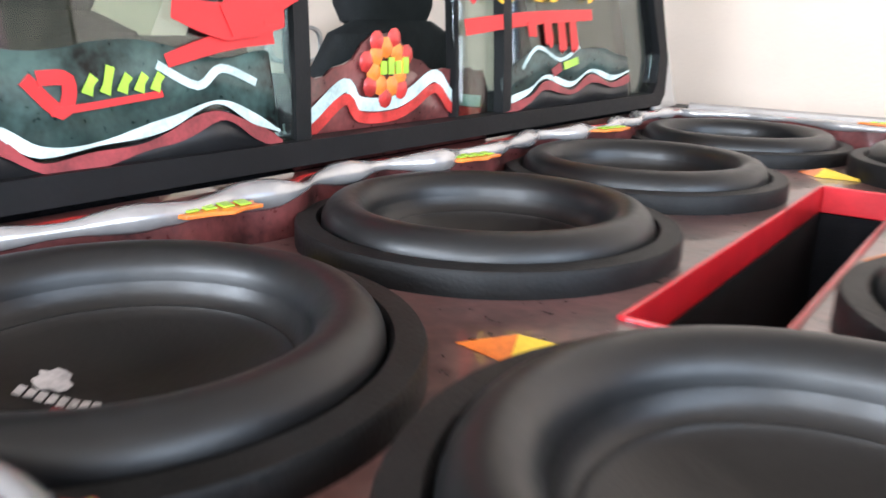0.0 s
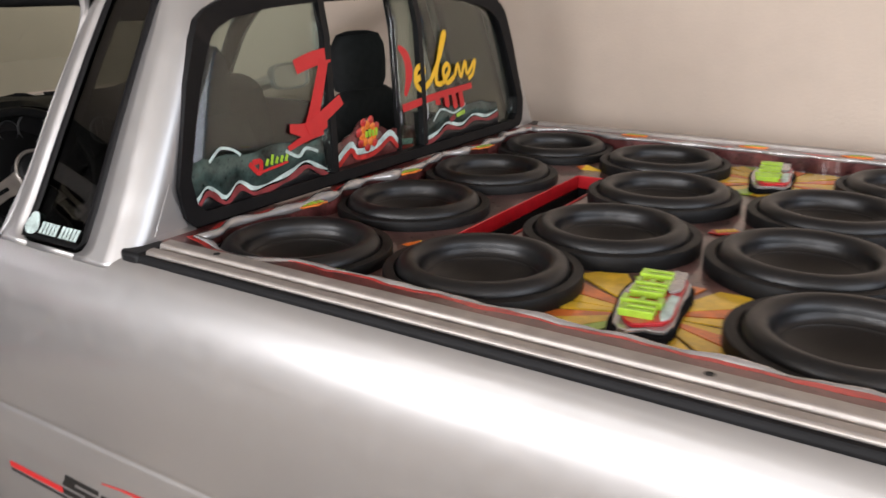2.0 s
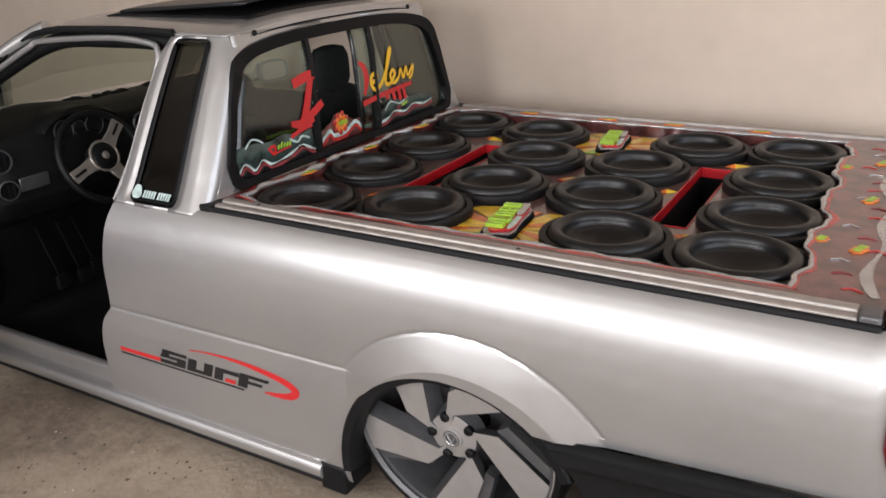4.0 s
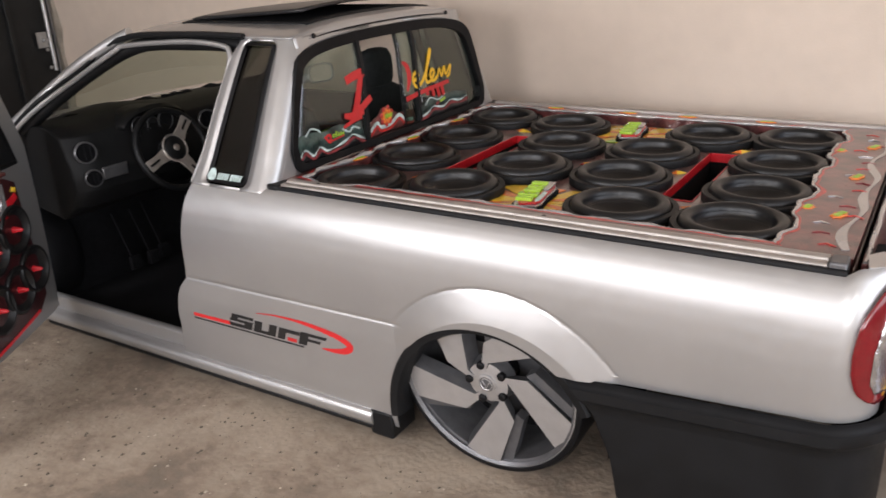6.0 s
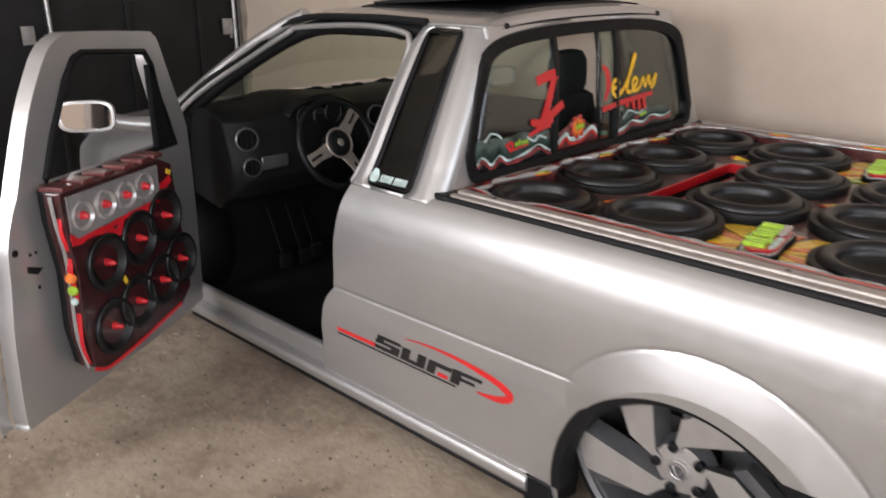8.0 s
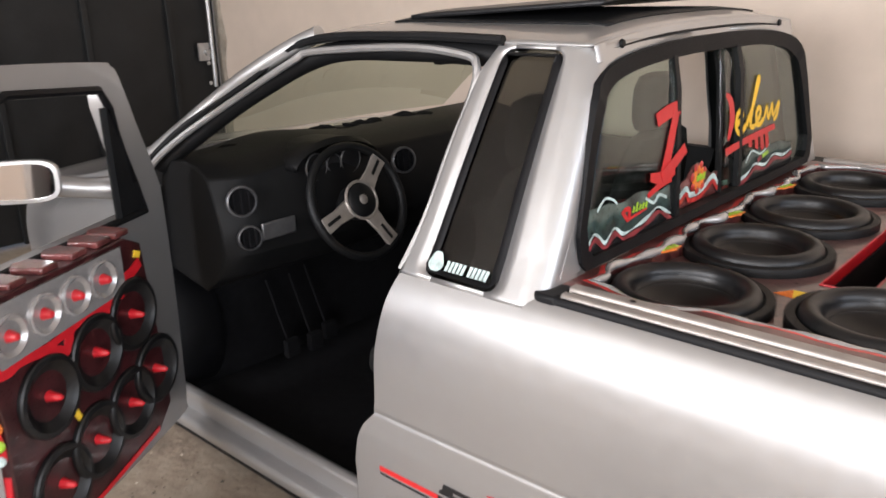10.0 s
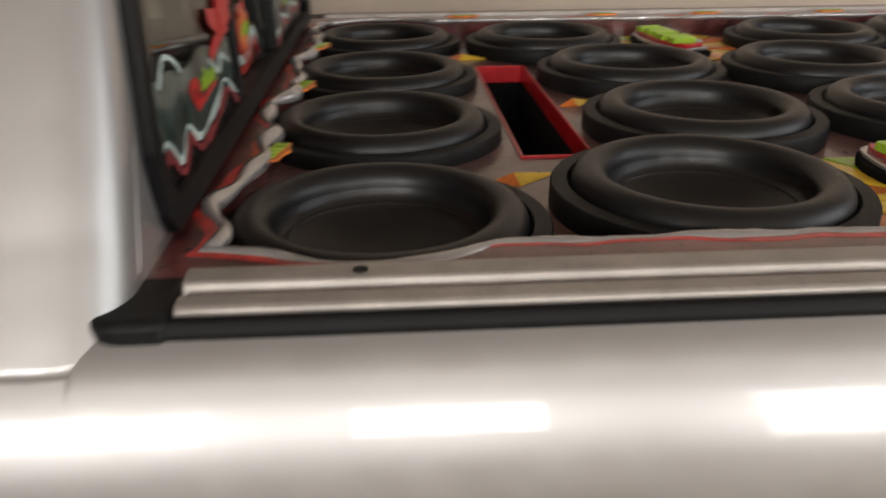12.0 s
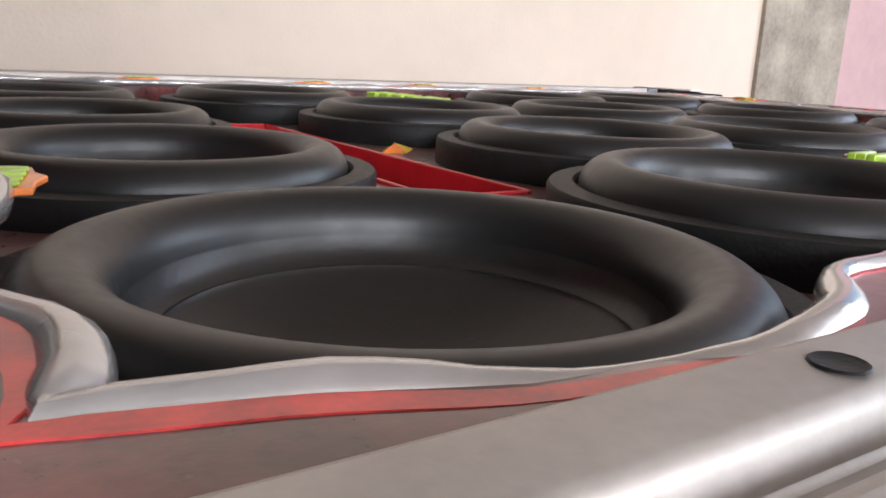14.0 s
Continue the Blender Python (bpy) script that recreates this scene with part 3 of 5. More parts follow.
# quarter windows
for s in (0, 1):
    f = mir if s else (lambda y: y)
    bm = bmesh.new()
    zs = [QZ0 + (QZ1 - QZ0) * k / 40 for k in range(41)]
    sheet(bm, [[(quarter(z)[0] + (quarter(z)[1] - quarter(z)[0]) * t, f(cab_y(z) + 0.004), z) for t in np.linspace(0, 1, 8)] for z in zs])
    qw = part("quarter_window", bm, DARKGLASS, truck, "dark tinted quarter window", solid=0.003)
    bm = bmesh.new()
    loop = [(quarter(z)[0] + 0.012, f(cab_y(z) - 0.001), z) for z in zs[1:-1]] + [(quarter(z)[1] - 0.012, f(cab_y(z) - 0.001), z) for z in zs[1:-1][::-1]]
    tube(bm, loop, 0.013, 6, 0, True, 0.3)
    part("window_seal", bm, RUBBER, qw)
    if not s:
        bm = bmesh.new()
        lean = Vector((0, -0.9, 0.44)).normalized()
        c = Vector((-0.268, cab_y(0.915) - 0.0065, 0.915))
        ring = [c + Vector((0.022 * math.cos(a) * (1 - 0.15 * math.sin(3 * a)), 0, 0.022 * math.sin(a))) for a in np.linspace(0, 2 * math.pi, 20)]
        for p in ring:
            p.y = cab_y(p.z) - 0.0065
        slab(bm, ring[:-1], 0.001, up=lean)
        part("badge", bm, WHITE, qw, "white round badge sticker")
        for i in range(10):
            x0 = -0.238 + 0.0122 * i + (0.008 if i > 4 else 0)
            w = 0.0085
            pts = [(x0, 0.9), (x0 + w, 0.9), (x0 + w + 0.004, 0.922), (x0 + 0.004, 0.922)]
            bm = bmesh.new()
            slab(bm, [(x, cab_y(z) - 0.0065, z) for x, z in pts], 0.001, up=lean)
            part("sticker_bar", bm, WHITE, qw, "white sticker bar")

# rear window: black surround, three panes, two dividers
def win_out(z0, z1, grow, n=40):
    zs = np.linspace(z0, z1, n)
    left = [(rear_x(z), win_l(z, grow), z) for z in zs]
    return left + [(x, mir(y), z) for x, y, z in left[::-1]]


bm = bmesh.new()
outer, inner = win_out(0.913, 1.397, 0.002, 110), []
cz = 1.15
for x, y, z in outer:
    dy = 0.036 if y < YC else -0.036
    dy *= 1 - 0.8 * step(1.345, 1.39, z)
    inner.append((x, y + dy, 0.938 + (z - 0.913) * (1.352 - 0.938) / (1.397 - 0.913)))
o0 = [Vector(p) + Vector((-0.01, 0, 0)) for p in outer]
o1 = [Vector(p) + Vector((0.014, 0, 0)) for p in outer]
i1 = [Vector(p) + Vector((0.010, 0, 0)) for p in inner]
i0 = [Vector(p) + Vector((-0.02, 0, 0)) for p in inner]
rings = [[bm.verts.new(p) for p in r] for r in (o0, o1, i1, i0)]
for a, b in zip(rings, rings[1:]):
    for k in range(len(a)):
        k2 = (k + 1) % len(a)
        face(bm, [a[k], a[k2], b[k2], b[k]])
rw = part("rear_window", bm, RUBBER, truck, "black rubber rear window surround")


def gx(z):
    return rear_x(z) - 0.004


def inner_l(z):
    zz = 0.913 + (z - 0.938) * (1.397 - 0.913) / (1.352 - 0.938)
    return min(0.58, win_l(zz, 0.002) + 0.036 * (1 - 0.8 * step(1.345, 1.39, zz)))


zs = np.linspace(0.93, 1.354, 24)
bm = bmesh.new()
sheet(bm, [[(gx(z), inner_l(z) - 0.006 + (0.588 - inner_l(z) + 0.006) * t, z) for t in np.linspace(0, 1, 8)] for z in zs])
part("pane", bm, GLASS, rw, "tinted fixed pane", solid=0.003)
bm = bmesh.new()
sheet(bm, [[(gx(z), 1.0 + (mir(inner_l(z)) + 0.006 - 1.0) * t, z) for t in np.linspace(0, 1, 8)] for z in zs])
part("pane", bm, GLASS, rw, "tinted fixed pane", solid=0.003)
bm = bmesh.new()
sheet(bm, [[(gx(z) - 0.012, y, z) for y in (0.89, 0.94, 0.98, 1.03)] for z in zs])
part("sliding_pane", bm, GLASS, rw, "tinted sliding pane pushed half open", solid=0.003)
for y, w in ((0.588, 0.011), (1.0, 0.011), (0.89, 0.003)):
    bm = bmesh.new()
    vs = [[(gx(z) + dx - (0.012 if w < 0.01 else 0), y + 0.05 * (z - 0.93) * (1 if y < 0.7 else 0.6) + s * w, z) for dx, s in ((0.006, -1), (0.006, 1), (-0.012, 1), (-0.012, -1))] for z in np.linspace(0.925, 1.356, 6)]
    sheet(bm, vs, 0, True)
    part("divider", bm, BLACK, rw)


# ---- wheels ----
def wheel(x, y, z, camber, flip, name="wheel"):
    m = pose(x, y, z) @ Matrix.Scale(1.06, 4) @ pose(0, 0, 0, 90 + (camber if not flip else -camber), 0, 0) @ (Matrix.Identity(4) if not flip else pose(0, 0, 0, 180))
    hubm = m
    bm = bmesh.new()
    lathe(bm, [(0.305, -0.004), (0.318, 0.004), (0.333, 0.0), (0.343, -0.02), (0.345, -0.17), (0.33, -0.2), (0.30, -0.2)], 64, m)
    w = part(name, bm, RUBBER, truck, "low-profile black tyre on a machined alloy rim")
    bm = bmesh.new()
    # Rim's closed back is coloured black to give the dark gaps between blades.
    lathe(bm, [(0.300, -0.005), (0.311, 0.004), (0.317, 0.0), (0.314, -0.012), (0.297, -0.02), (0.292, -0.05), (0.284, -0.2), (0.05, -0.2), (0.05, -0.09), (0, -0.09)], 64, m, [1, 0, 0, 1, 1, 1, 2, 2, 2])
    for k in range(5):                       # five swept blades
        a = 2 * math.pi * k / 5 + radians(264)
        rot = m @ Matrix.Rotation(a, 4, "Z")
        top = [(0.046, 0.062, -0.012), (0.113, 0.104, -0.010), (0.303, 0.062, -0.003), (0.309, 0.0, -0.003), (0.286, -0.062, -0.003), (0.062, 0.046, -0.012), (0.03, 0.03, -0.012)]
        tv = [bm.verts.new(rot @ Vector(p)) for p in top]
        bv = [bm.verts.new(rot @ Vector((p[0], p[1] - 0.022, p[2] - 0.05))) for p in top]
        face(bm, tv, 0)
        for i in range(7):
            j = (i + 1) % 7
            face(bm, [tv[i], bv[i], bv[j], tv[j]], 1)
        face(bm, bv[::-1], 1)
        shelf = [(0.10, 0.10, -0.03), (0.296, 0.066, -0.018), (0.285, 0.105, -0.018), (0.12, 0.125, -0.04)]
        tv = [bm.verts.new(rot @ Vector(p)) for p in shelf]
        bv = [bm.verts.new(rot @ Vector((p[0], p[1], p[2] - 0.04))) for p in shelf]
        face(bm, tv, 1)
        for i in range(4):
            face(bm, [tv[i], bv[i], bv[(i + 1) % 4], tv[(i + 1) % 4]], 1)
    lathe(bm, [(0, -0.012), (0.05, -0.0125), (0.072, -0.018), (0.085, -0.06)], 40, m, [0, 0, 1])
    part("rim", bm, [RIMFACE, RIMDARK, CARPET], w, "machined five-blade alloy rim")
    for k in range(5):
        a = 2 * math.pi * k / 5 + 0.62
        bm = bmesh.new()
        lathe(bm, [(0, -0.002), (0.010, -0.002), (0.014, -0.006), (0.015, -0.02)], 12, m @ pose(0.066 * math.cos(a), 0.066 * math.sin(a), 0))
        part("wheel_bolt", bm, RUBBER, w)
    bm = bmesh.new()
    lathe(bm, [(0, -0.004), (0.026, -0.004), (0.032, -0.006), (0.034, -0.014)], 32, m, [0, 1, 1])
    tube(bm, [m @ Vector((0.021 * math.cos(t), 0.021 * math.sin(t), -0.003)) for t in np.linspace(0, 2 * math.pi, 20)[:-1]], 0.0022, 5, 1, True)
    tube(bm, [m @ Vector(p) for p in ((-0.014, 0.012, -0.003), (0, -0.016, -0.003), (0.014, 0.012, -0.003))], 0.002, 5, 1)
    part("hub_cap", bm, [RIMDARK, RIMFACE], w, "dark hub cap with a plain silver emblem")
    bm = bmesh.new()
    lathe(bm, [(0.06, -0.13), (0.19, -0.13), (0.19, -0.15), (0.06, -0.15)], 40, m)
    part("brake_disc", bm, RIMDARK, w)


wheel(0.945, -0.058, 0.300, 4.5, False)
wheel(0.945, mir(-0.058), 0.300, 4.5, True)
wheel(-1.95, -0.045, 0.300, 2.0, False)
wheel(-1.95, mir(-0.045), 0.300, 2.0, True)

# ---- speaker deck in the bed ----
DZ = 0.854
WOOFERS = [(0.237, 0.228), (0.235, 0.643), (0.236, 1.035), (0.238, 1.46), (0.632, 0.297), (0.627, 1.393), (0.752, 0.645), (0.742, 1.03), (1.146, 0.655), (1.141, 1.036)]
WOOFERS += [(1.273, 0.301), (1.285, 1.391), (1.645, 0.272), (1.650, 0.622), (1.647, 1.010), (1.650, 1.42)]
SLOTS = [(0.437, 0.549, 0.510, 1.190), (1.338, 1.455, 0.510, 1.190)]
deck = thing("speaker_deck", "airbrushed brown and maroon speaker deck filling the truck bed", "speaker box", (1.0, YC, 0.42))
X0, X1, Y0, Y1 = 0.03, 2.0, 0.0335, mir(0.0335)
bm = bmesh.new()
loops = [[(X0, Y0), (X1, Y0), (X1, Y1), (X0, Y1)]] + [[(a, c), (b, c), (b, d), (a, d)] for a, b, c, d in SLOTS]
loops += [[(x + 0.176 * math.cos(t), y + 0.176 * math.sin(t)) for t in np.linspace(0, 2 * math.pi, 41)[:-1]] for x, y in WOOFERS]
edges = []
for lp in loops:
    vs = [bm.verts.new((x, y, DZ)) for x, y in lp]
    edges += [bm.edges.new((vs[q], vs[(q + 1) % len(vs)])) for q in range(len(vs))]
bmesh.ops.triangle_fill(bm, edges=edges, use_beauty=True, normal=(0, 0, 1))
board = part("deck_board", bm, DECK, deck, "brown airbrushed deck board", smooth=False)
thick = board.modifiers.new("thickness", "SOLIDIFY")
thick.thickness, thick.offset = 0.018, -1
bm = bmesh.new()
box(bm, X0 + 0.01, X1 - 0.03, Y0 + 0.005, Y1 - 0.005, 0.42, 0.45)
part("box_floor", bm, CARPET, deck)
bm = bmesh.new()
box(bm, X1 - 0.02, X1 - 0.001, Y0 + 0.02, Y1 - 0.02, 0.42, DZ - 0.031)
part("rear_face", bm, MAROON, deck)
for x0, x1, y0, y1 in SLOTS:
    bm = bmesh.new()
    for a, b, c, d in ((x0, x0 + 0.005, y0, y1), (x1 - 0.005, x1, y0, y1), (x0 + 0.005, x1 - 0.005, y0, y0 + 0.005), (x0 + 0.005, x1 - 0.005, y1 - 0.005, y1)):
        box(bm, a, b, c, d, DZ - 0.034, DZ + 0.004)
    port = part("port_frame", bm, RED, deck, "bright red port lip", smooth=False, bevel=0.002)
    bm = bmesh.new()
    box(bm, x0 + 0.001, x1 - 0.001, y0 + 0.001, y1 - 0.001, DZ - 0.36, DZ - 0.34)
    for a, b, c, d in ((x0 + 0.001, x0 + 0.006, y0, y1), (x1 - 0.006, x1 - 0.001, y0, y1), (x0 + 0.007, x1 - 0.007, y0, y0 + 0.006), (x0 + 0.007, x1 - 0.007, y1 - 0.006, y1)):
        box(bm, a, b, c, d, DZ - 0.34, DZ - 0.035)
    part("port_tunnel", bm, CARPET, port, smooth=False)


# scalloped raised border
def hug(c, along, across, lo, hi, far):
    """Inner edge of the border beside the speakers at c."""
    best = hi
    for a, b in c:
        d = abs(along - a)
        if d < 0.178:
            best = min(best, b - math.sqrt(0.178 ** 2 - d * d))
    return max(lo, best)


near = [(x, y) for x, y in WOOFERS if y < 0.4]
farr = [(x, mir(y)) for x, y in WOOFERS if y > 1.2]
front = [(y, x) for x, y in WOOFERS if x < 0.3]
rear = [(y, 2 * 1.0 - x) for x, y in WOOFERS if x > 1.6]
loop = []
for i in range(160):
    t = i / 160
    x = 0.064 + 1.761 * t
    loop.append((x, hug(near, x, 0, 0.052, 0.092, 0) + 0.003 * math.sin(x * 40) + 0.003 * math.sin(x * 97)))
for i in range(120):
    y = 0.075 + 1.54 * i / 120
    loop.append((2.0 - hug(rear, y, 0, 0.150, 0.205, 0) + 0.005 * math.sin(y * 60) + 0.004 * math.sin(y * 113), y))
for i in range(160):
    x = 1.825 - 1.761 * i / 160
    loop.append((x, mir(hug(farr, x, 0, 0.056, 0.1, 0)) + 0.004 * math.sin(x * 40) + 0.003 * math.sin(x * 97)))
for i in range(120):
    y = 1.615 - 1.54 * i / 120
    loop.append((hug(front, y, 0, 0.058, 0.084, 0) + 0.007 * math.sin(y * 52) + 0.005 * math.sin(y * 131), y))
for it in range(3):
    loop = [((loop[i - 1][0] + 2 * loop[i][0] + loop[(i + 1) % len(loop)][0]) / 4, (loop[i - 1][1] + 2 * loop[i][1] + loop[(i + 1) % len(loop)][1]) / 4) for i in range(len(loop))]
BZ = 0.904


def clamp_out(x, y):
    """The outer rectangle's point beside an inner point."""
    cx, cy = (X0 + X1) / 2, YC
    dx, dy = x - cx, y - cy
    k = min(((X1 - 0.002 if dx > 0 else X0 + 0.002) - cx) / dx if abs(dx) > 1e-6 else 9, ((Y1 - 0.002 if dy > 0 else Y0 + 0.002) - cy) / dy if abs(dy) > 1e-6 else 9)
    return cx + dx * k, cy + dy * k


bm = bmesh.new()
rows = []
for x, y in loop + loop[:1]:
    ox, oy = clamp_out(x, y)
    rows.append([(x, y, DZ), (x, y, BZ), ((x + ox) / 2, (y + oy) / 2, BZ + 0.001), (ox, oy, BZ), (ox, oy, DZ)])
sheet(bm, rows)
border = part("deck_border", bm, MAROON, deck, "maroon airbrushed scalloped border")
bm = bmesh.new()
random.seed(4)
rad = [0.0065 + 0.003 * math.sin(i * 0.37) * math.sin(i * 0.11) + random.uniform(-0.0004, 0.0006) + (0.007 * (0.5 + 0.5 * math.sin(i * 0.61)) if 445 <= i < 555 else 0.0) for i in range(len(loop))]
rad[-1] = rad[0]
tube(bm, [(x, y, BZ - 0.003) for x, y in loop], rad, 10, 0, True)
part("border_bead", bm, CHROME, border, "lumpy silver bead along the border")


def inset_pt(i, d):
    x, y = loop[i % len(loop)]
    ox, oy = clamp_out(x, y)
    L = math.hypot(ox - x, oy - y)
    return x + (ox - x) / L * min(d, L - 0.004), y + (oy - y) / L * min(d, L - 0.004)


bm = bmesh.new()
rows = []
for i in range(len(loop) + 1):
    w = 0.004 + 0.004 * math.sin(i * 0.13) + 0.003 * math.sin(i * 0.41)
    a, b = inset_pt(i, 0.0085 + 0.002 * math.sin(i * 0.27)), inset_pt(i, 0.0135 + max(0, w))
    rows.append([(*a, BZ + 0.0004), (*a, BZ + 0.0012), (*b, BZ + 0.0012), (*b, BZ + 0.0004)])
sheet(bm, rows)
part("red_line", bm, REDART, border, "red painted line")
bm = bmesh.new()                     # pale swirl along the rear edge
pts = [(1.972 - 0.010 * math.sin(k * 0.55) - 0.018 * max(0, math.sin(k * 0.31)), 0.10 + 1.49 * k / 40, BZ + 0.001) for k in range(41)]
ribbon(bm, smooth_curve(pts, 3), [0.020 + 0.010 * math.sin(k * 0.21) for k in range(121)], 0.002, (0, 0, 1))
part("pale_swirl", bm, CHROME, border, "pale grey painted swirl")


def badge(x, y, z, ang, sx, sy, cols, parent):
    """A small jagged painted badge with light bars."""
    m = pose(x, y, z, 0, 0, ang)
    bm = bmesh.new()
    pts = []
    for k in range(14):
        a = 2 * math.pi * k / 14
        r = 1.0 if k % 2 else 0.78
        pts.append(m @ Vector((sx * r * math.cos(a), sy * r * math.sin(a), 0)))
    slab(bm, pts, 0.004, 0)
    for k in range(4):
        u = (-0.55 + 0.33 * k) * sx
        slab(bm, [m @ Vector(p) for p in ((u, -0.45 * sy, 0.0042), (u + 0.24 * sx, -0.4 * sy, 0.0042), (u + 0.27 * sx, 0.5 * sy, 0.0042), (u + 0.03 * sx, 0.45 * sy, 0.0042))], 0.002, 1)
    return part("badge", bm, cols, parent, "small orange and lime painted badge", bevel=0.001)


for y in (0.415, 0.815, 1.225):
    badge(0.098, y, BZ - 0.006, 78, 0.05, 0.02, [ORANGE, LIME], deck)
for y in (0.45, 1.215):
    badge(1.825, y, BZ - 0.002, 80, 0.03, 0.022, [ORANGE, LIME], deck)
for x, y in ((1.92, 0.40), (1.92, 0.845), (1.93, 1.30)):
    badge(x, y, BZ + 0.001, 70, 0.042, 0.022, [ORANGE, LIME], deck)
for x in (0.45, 0.83, 1.12, 1.47):
    badge(x, mir(0.065), BZ + 0.001, 5, 0.045, 0.014, [ORANGE, LIME], deck)
    badge(x - 0.02, 0.106, BZ - 0.012, 5, 0.028, 0.010, [REDART, LIME], deck)
badge(0.945, 0.845, DZ + 0.001, 40, 0.04, 0.022, [REDART, YELLOW], deck)
random.seed(9)
for k in range(16):                      # little red scratches of airbrush on the rear border
    bm = bmesh.new()
    x, y, a = random.uniform(1.86, 1.95), 0.12 + 0.092 * k, random.uniform(-0.5, 0.5)
    ribbon(bm, [(x, y, BZ + 0.0012), (x + 0.02 * math.cos(a), y + 0.015, BZ + 0.0012), (x + 0.045, y + 0.02 * math.sin(a), BZ + 0.0012)], [0.004, 0.01, 0.003], 0.0025, (0, 0, 1))
    part("flick", bm, (REDART, DRED, CHROME)[k % 3], deck)


# sunbursts of painted rays and the raised emblem blocks
def burst(cx, cy, a_off, flip):
    random.seed(3 if flip else 5)
    n = 22
    for k in range(n):
        a0 = 2 * math.pi * (k + random.uniform(-0.18, 0.18)) / n + a_off
        a1 = a0 + 2 * math.pi / n * random.uniform(0.75, 1.0)
        R0, R1 = 0.028, 0.215
        def out(a):
            r = R1
            ex, ey = math.cos(a), math.sin(a)
            lim = (cy - 0.125) if not flip else (mir(0.125) - cy)
            s = -ey if not flip else ey
            if s > 0.05:
                r = min(r, lim / s)
            s2 = ey if not flip else -ey
            if s2 > 0.05:
                r = min(r, 0.17 / s2)
            return r
        bm = bmesh.new()
        p = [(cx + r * math.cos(a), cy + r * math.sin(a), DZ + 0.0005) for a, r in ((a0, R0), (a0, out(a0)), (a1, out(a1)), (a1, R0))]
        slab(bm, p, 0.002 + 0.0008 * (k % 3))
        part("ray", bm, (YELLOW, ORANGE, YELLOW, YELLOW, ORANGE, YELLOW, LIME, YELLOW)[k % 8], deck)


def emblem(cx, cy, ang):
    m = pose(cx, cy, DZ, 0, 0, ang) @ Matrix.Scale(0.95, 4)
    em = thing("emblem_block", "raised lime, red and silver layered emblem block on the deck", "emblem", (cx, cy, DZ), "emblem blocks on the deck")
    def layer(name, sx, sy, z0, z1, mat, dx=0.0, dy=0.0, n=26, wob=0.06):
        bm = bmesh.new()
        pts = []
        for k in range(n):
            a = 2 * math.pi * k / n
            c, s = math.cos(a), math.sin(a)
            r = 1 / max(abs(c) ** 4 + abs(s) ** 4, 1e-6) ** 0.25 * (1 + wob * math.sin(5 * a + sx * 90))
            pts.append(m @ Vector((dx + sx * r * c, dy + sy * r * s, z0)))
        slab(bm, pts, z1 - z0)
        part(name, bm, mat, em, bevel=0.002)
    layer("base_layer", 0.152, 0.062, 0.003, 0.016, CARPET)
    layer("silver_layer", 0.143, 0.055, 0.0162, 0.024, CHROME)
    layer("red_layer", 0.132, 0.046, 0.0242, 0.032, RED, 0, -0.004)
    layer("white_layer", 0.06, 0.010, 0.0322, 0.035, WHITE, -0.05, -0.038)
    layer("grey_layer", 0.055, 0.016, 0.0322, 0.039, CHROME, 0.075, -0.030)
    for k in range(5):                     # chunky lime bars
        u = -0.115 + 0.047 * k
        bm = bmesh.new()
        h = 0.03 if k != 1 else 0.036
        for a, b, c, d in ((0, 0.010, -h, h), (0.021, 0.031, -h, h), (0.010, 0.021, h - 0.012, h)) if k % 2 == 0 else ((0, 0.030, -h, -h + 0.011), (0, 0.030, h - 0.011, h), (0, 0.010, -h + 0.011, h - 0.011), (0.010, 0.024, -0.005, 0.005)):
            box(bm, u + a, u + b, 0.008 + c, 0.008 + d, 0.0322, 0.046, 0, m)
        part("lime_bar", bm, LIME, em, bevel=0.0015)


burst(0.957, 0.30, 0.1, False)
burst(0.95, 1.39, 0.2, True)
emblem(0.955, 0.318, 98)
emblem(0.935, 1.385, 98)
for x, y, a, s in ((0.424, 0.412, 17, 1), (0.59, 0.83, 25, 0.75), (0.43, 1.29, -20, 0.95), (1.48, 0.43, -20, 1), (1.46, 1.25, 20, 0.9), (1.31, 0.845, 20, 0.6), (0.155, 0.435, 80, 0.7), (0.15, 0.84, 80, 0.6), (0.155, 1.25, 80, 0.7), (1.8, 0.445, 90, 0.7), (1.8, 1.22, 90, 0.7)):
    m = pose(x, y, DZ + 0.0005, 0, 0, a)
    bm = bmesh.new()
    base = [m @ Vector((s * u, s * v, 0)) for u, v in ((-0.055, 0.0), (-0.02, 0.024), (0.06, 0.012), (-0.012, -0.022))]
    vs = [bm.verts.new(p) for p in base]
    c = bm.verts.new(m @ Vector((-0.012 * s, 0.002, 0.012)))
    for i in range(4):
        face(bm, [vs[i], vs[(i + 1) % 4], c], i % 2)
    face(bm, vs[::-1])
    part("kite", bm, [YELLOW, ORANGE], deck, "raised yellow painted kite", smooth=False)


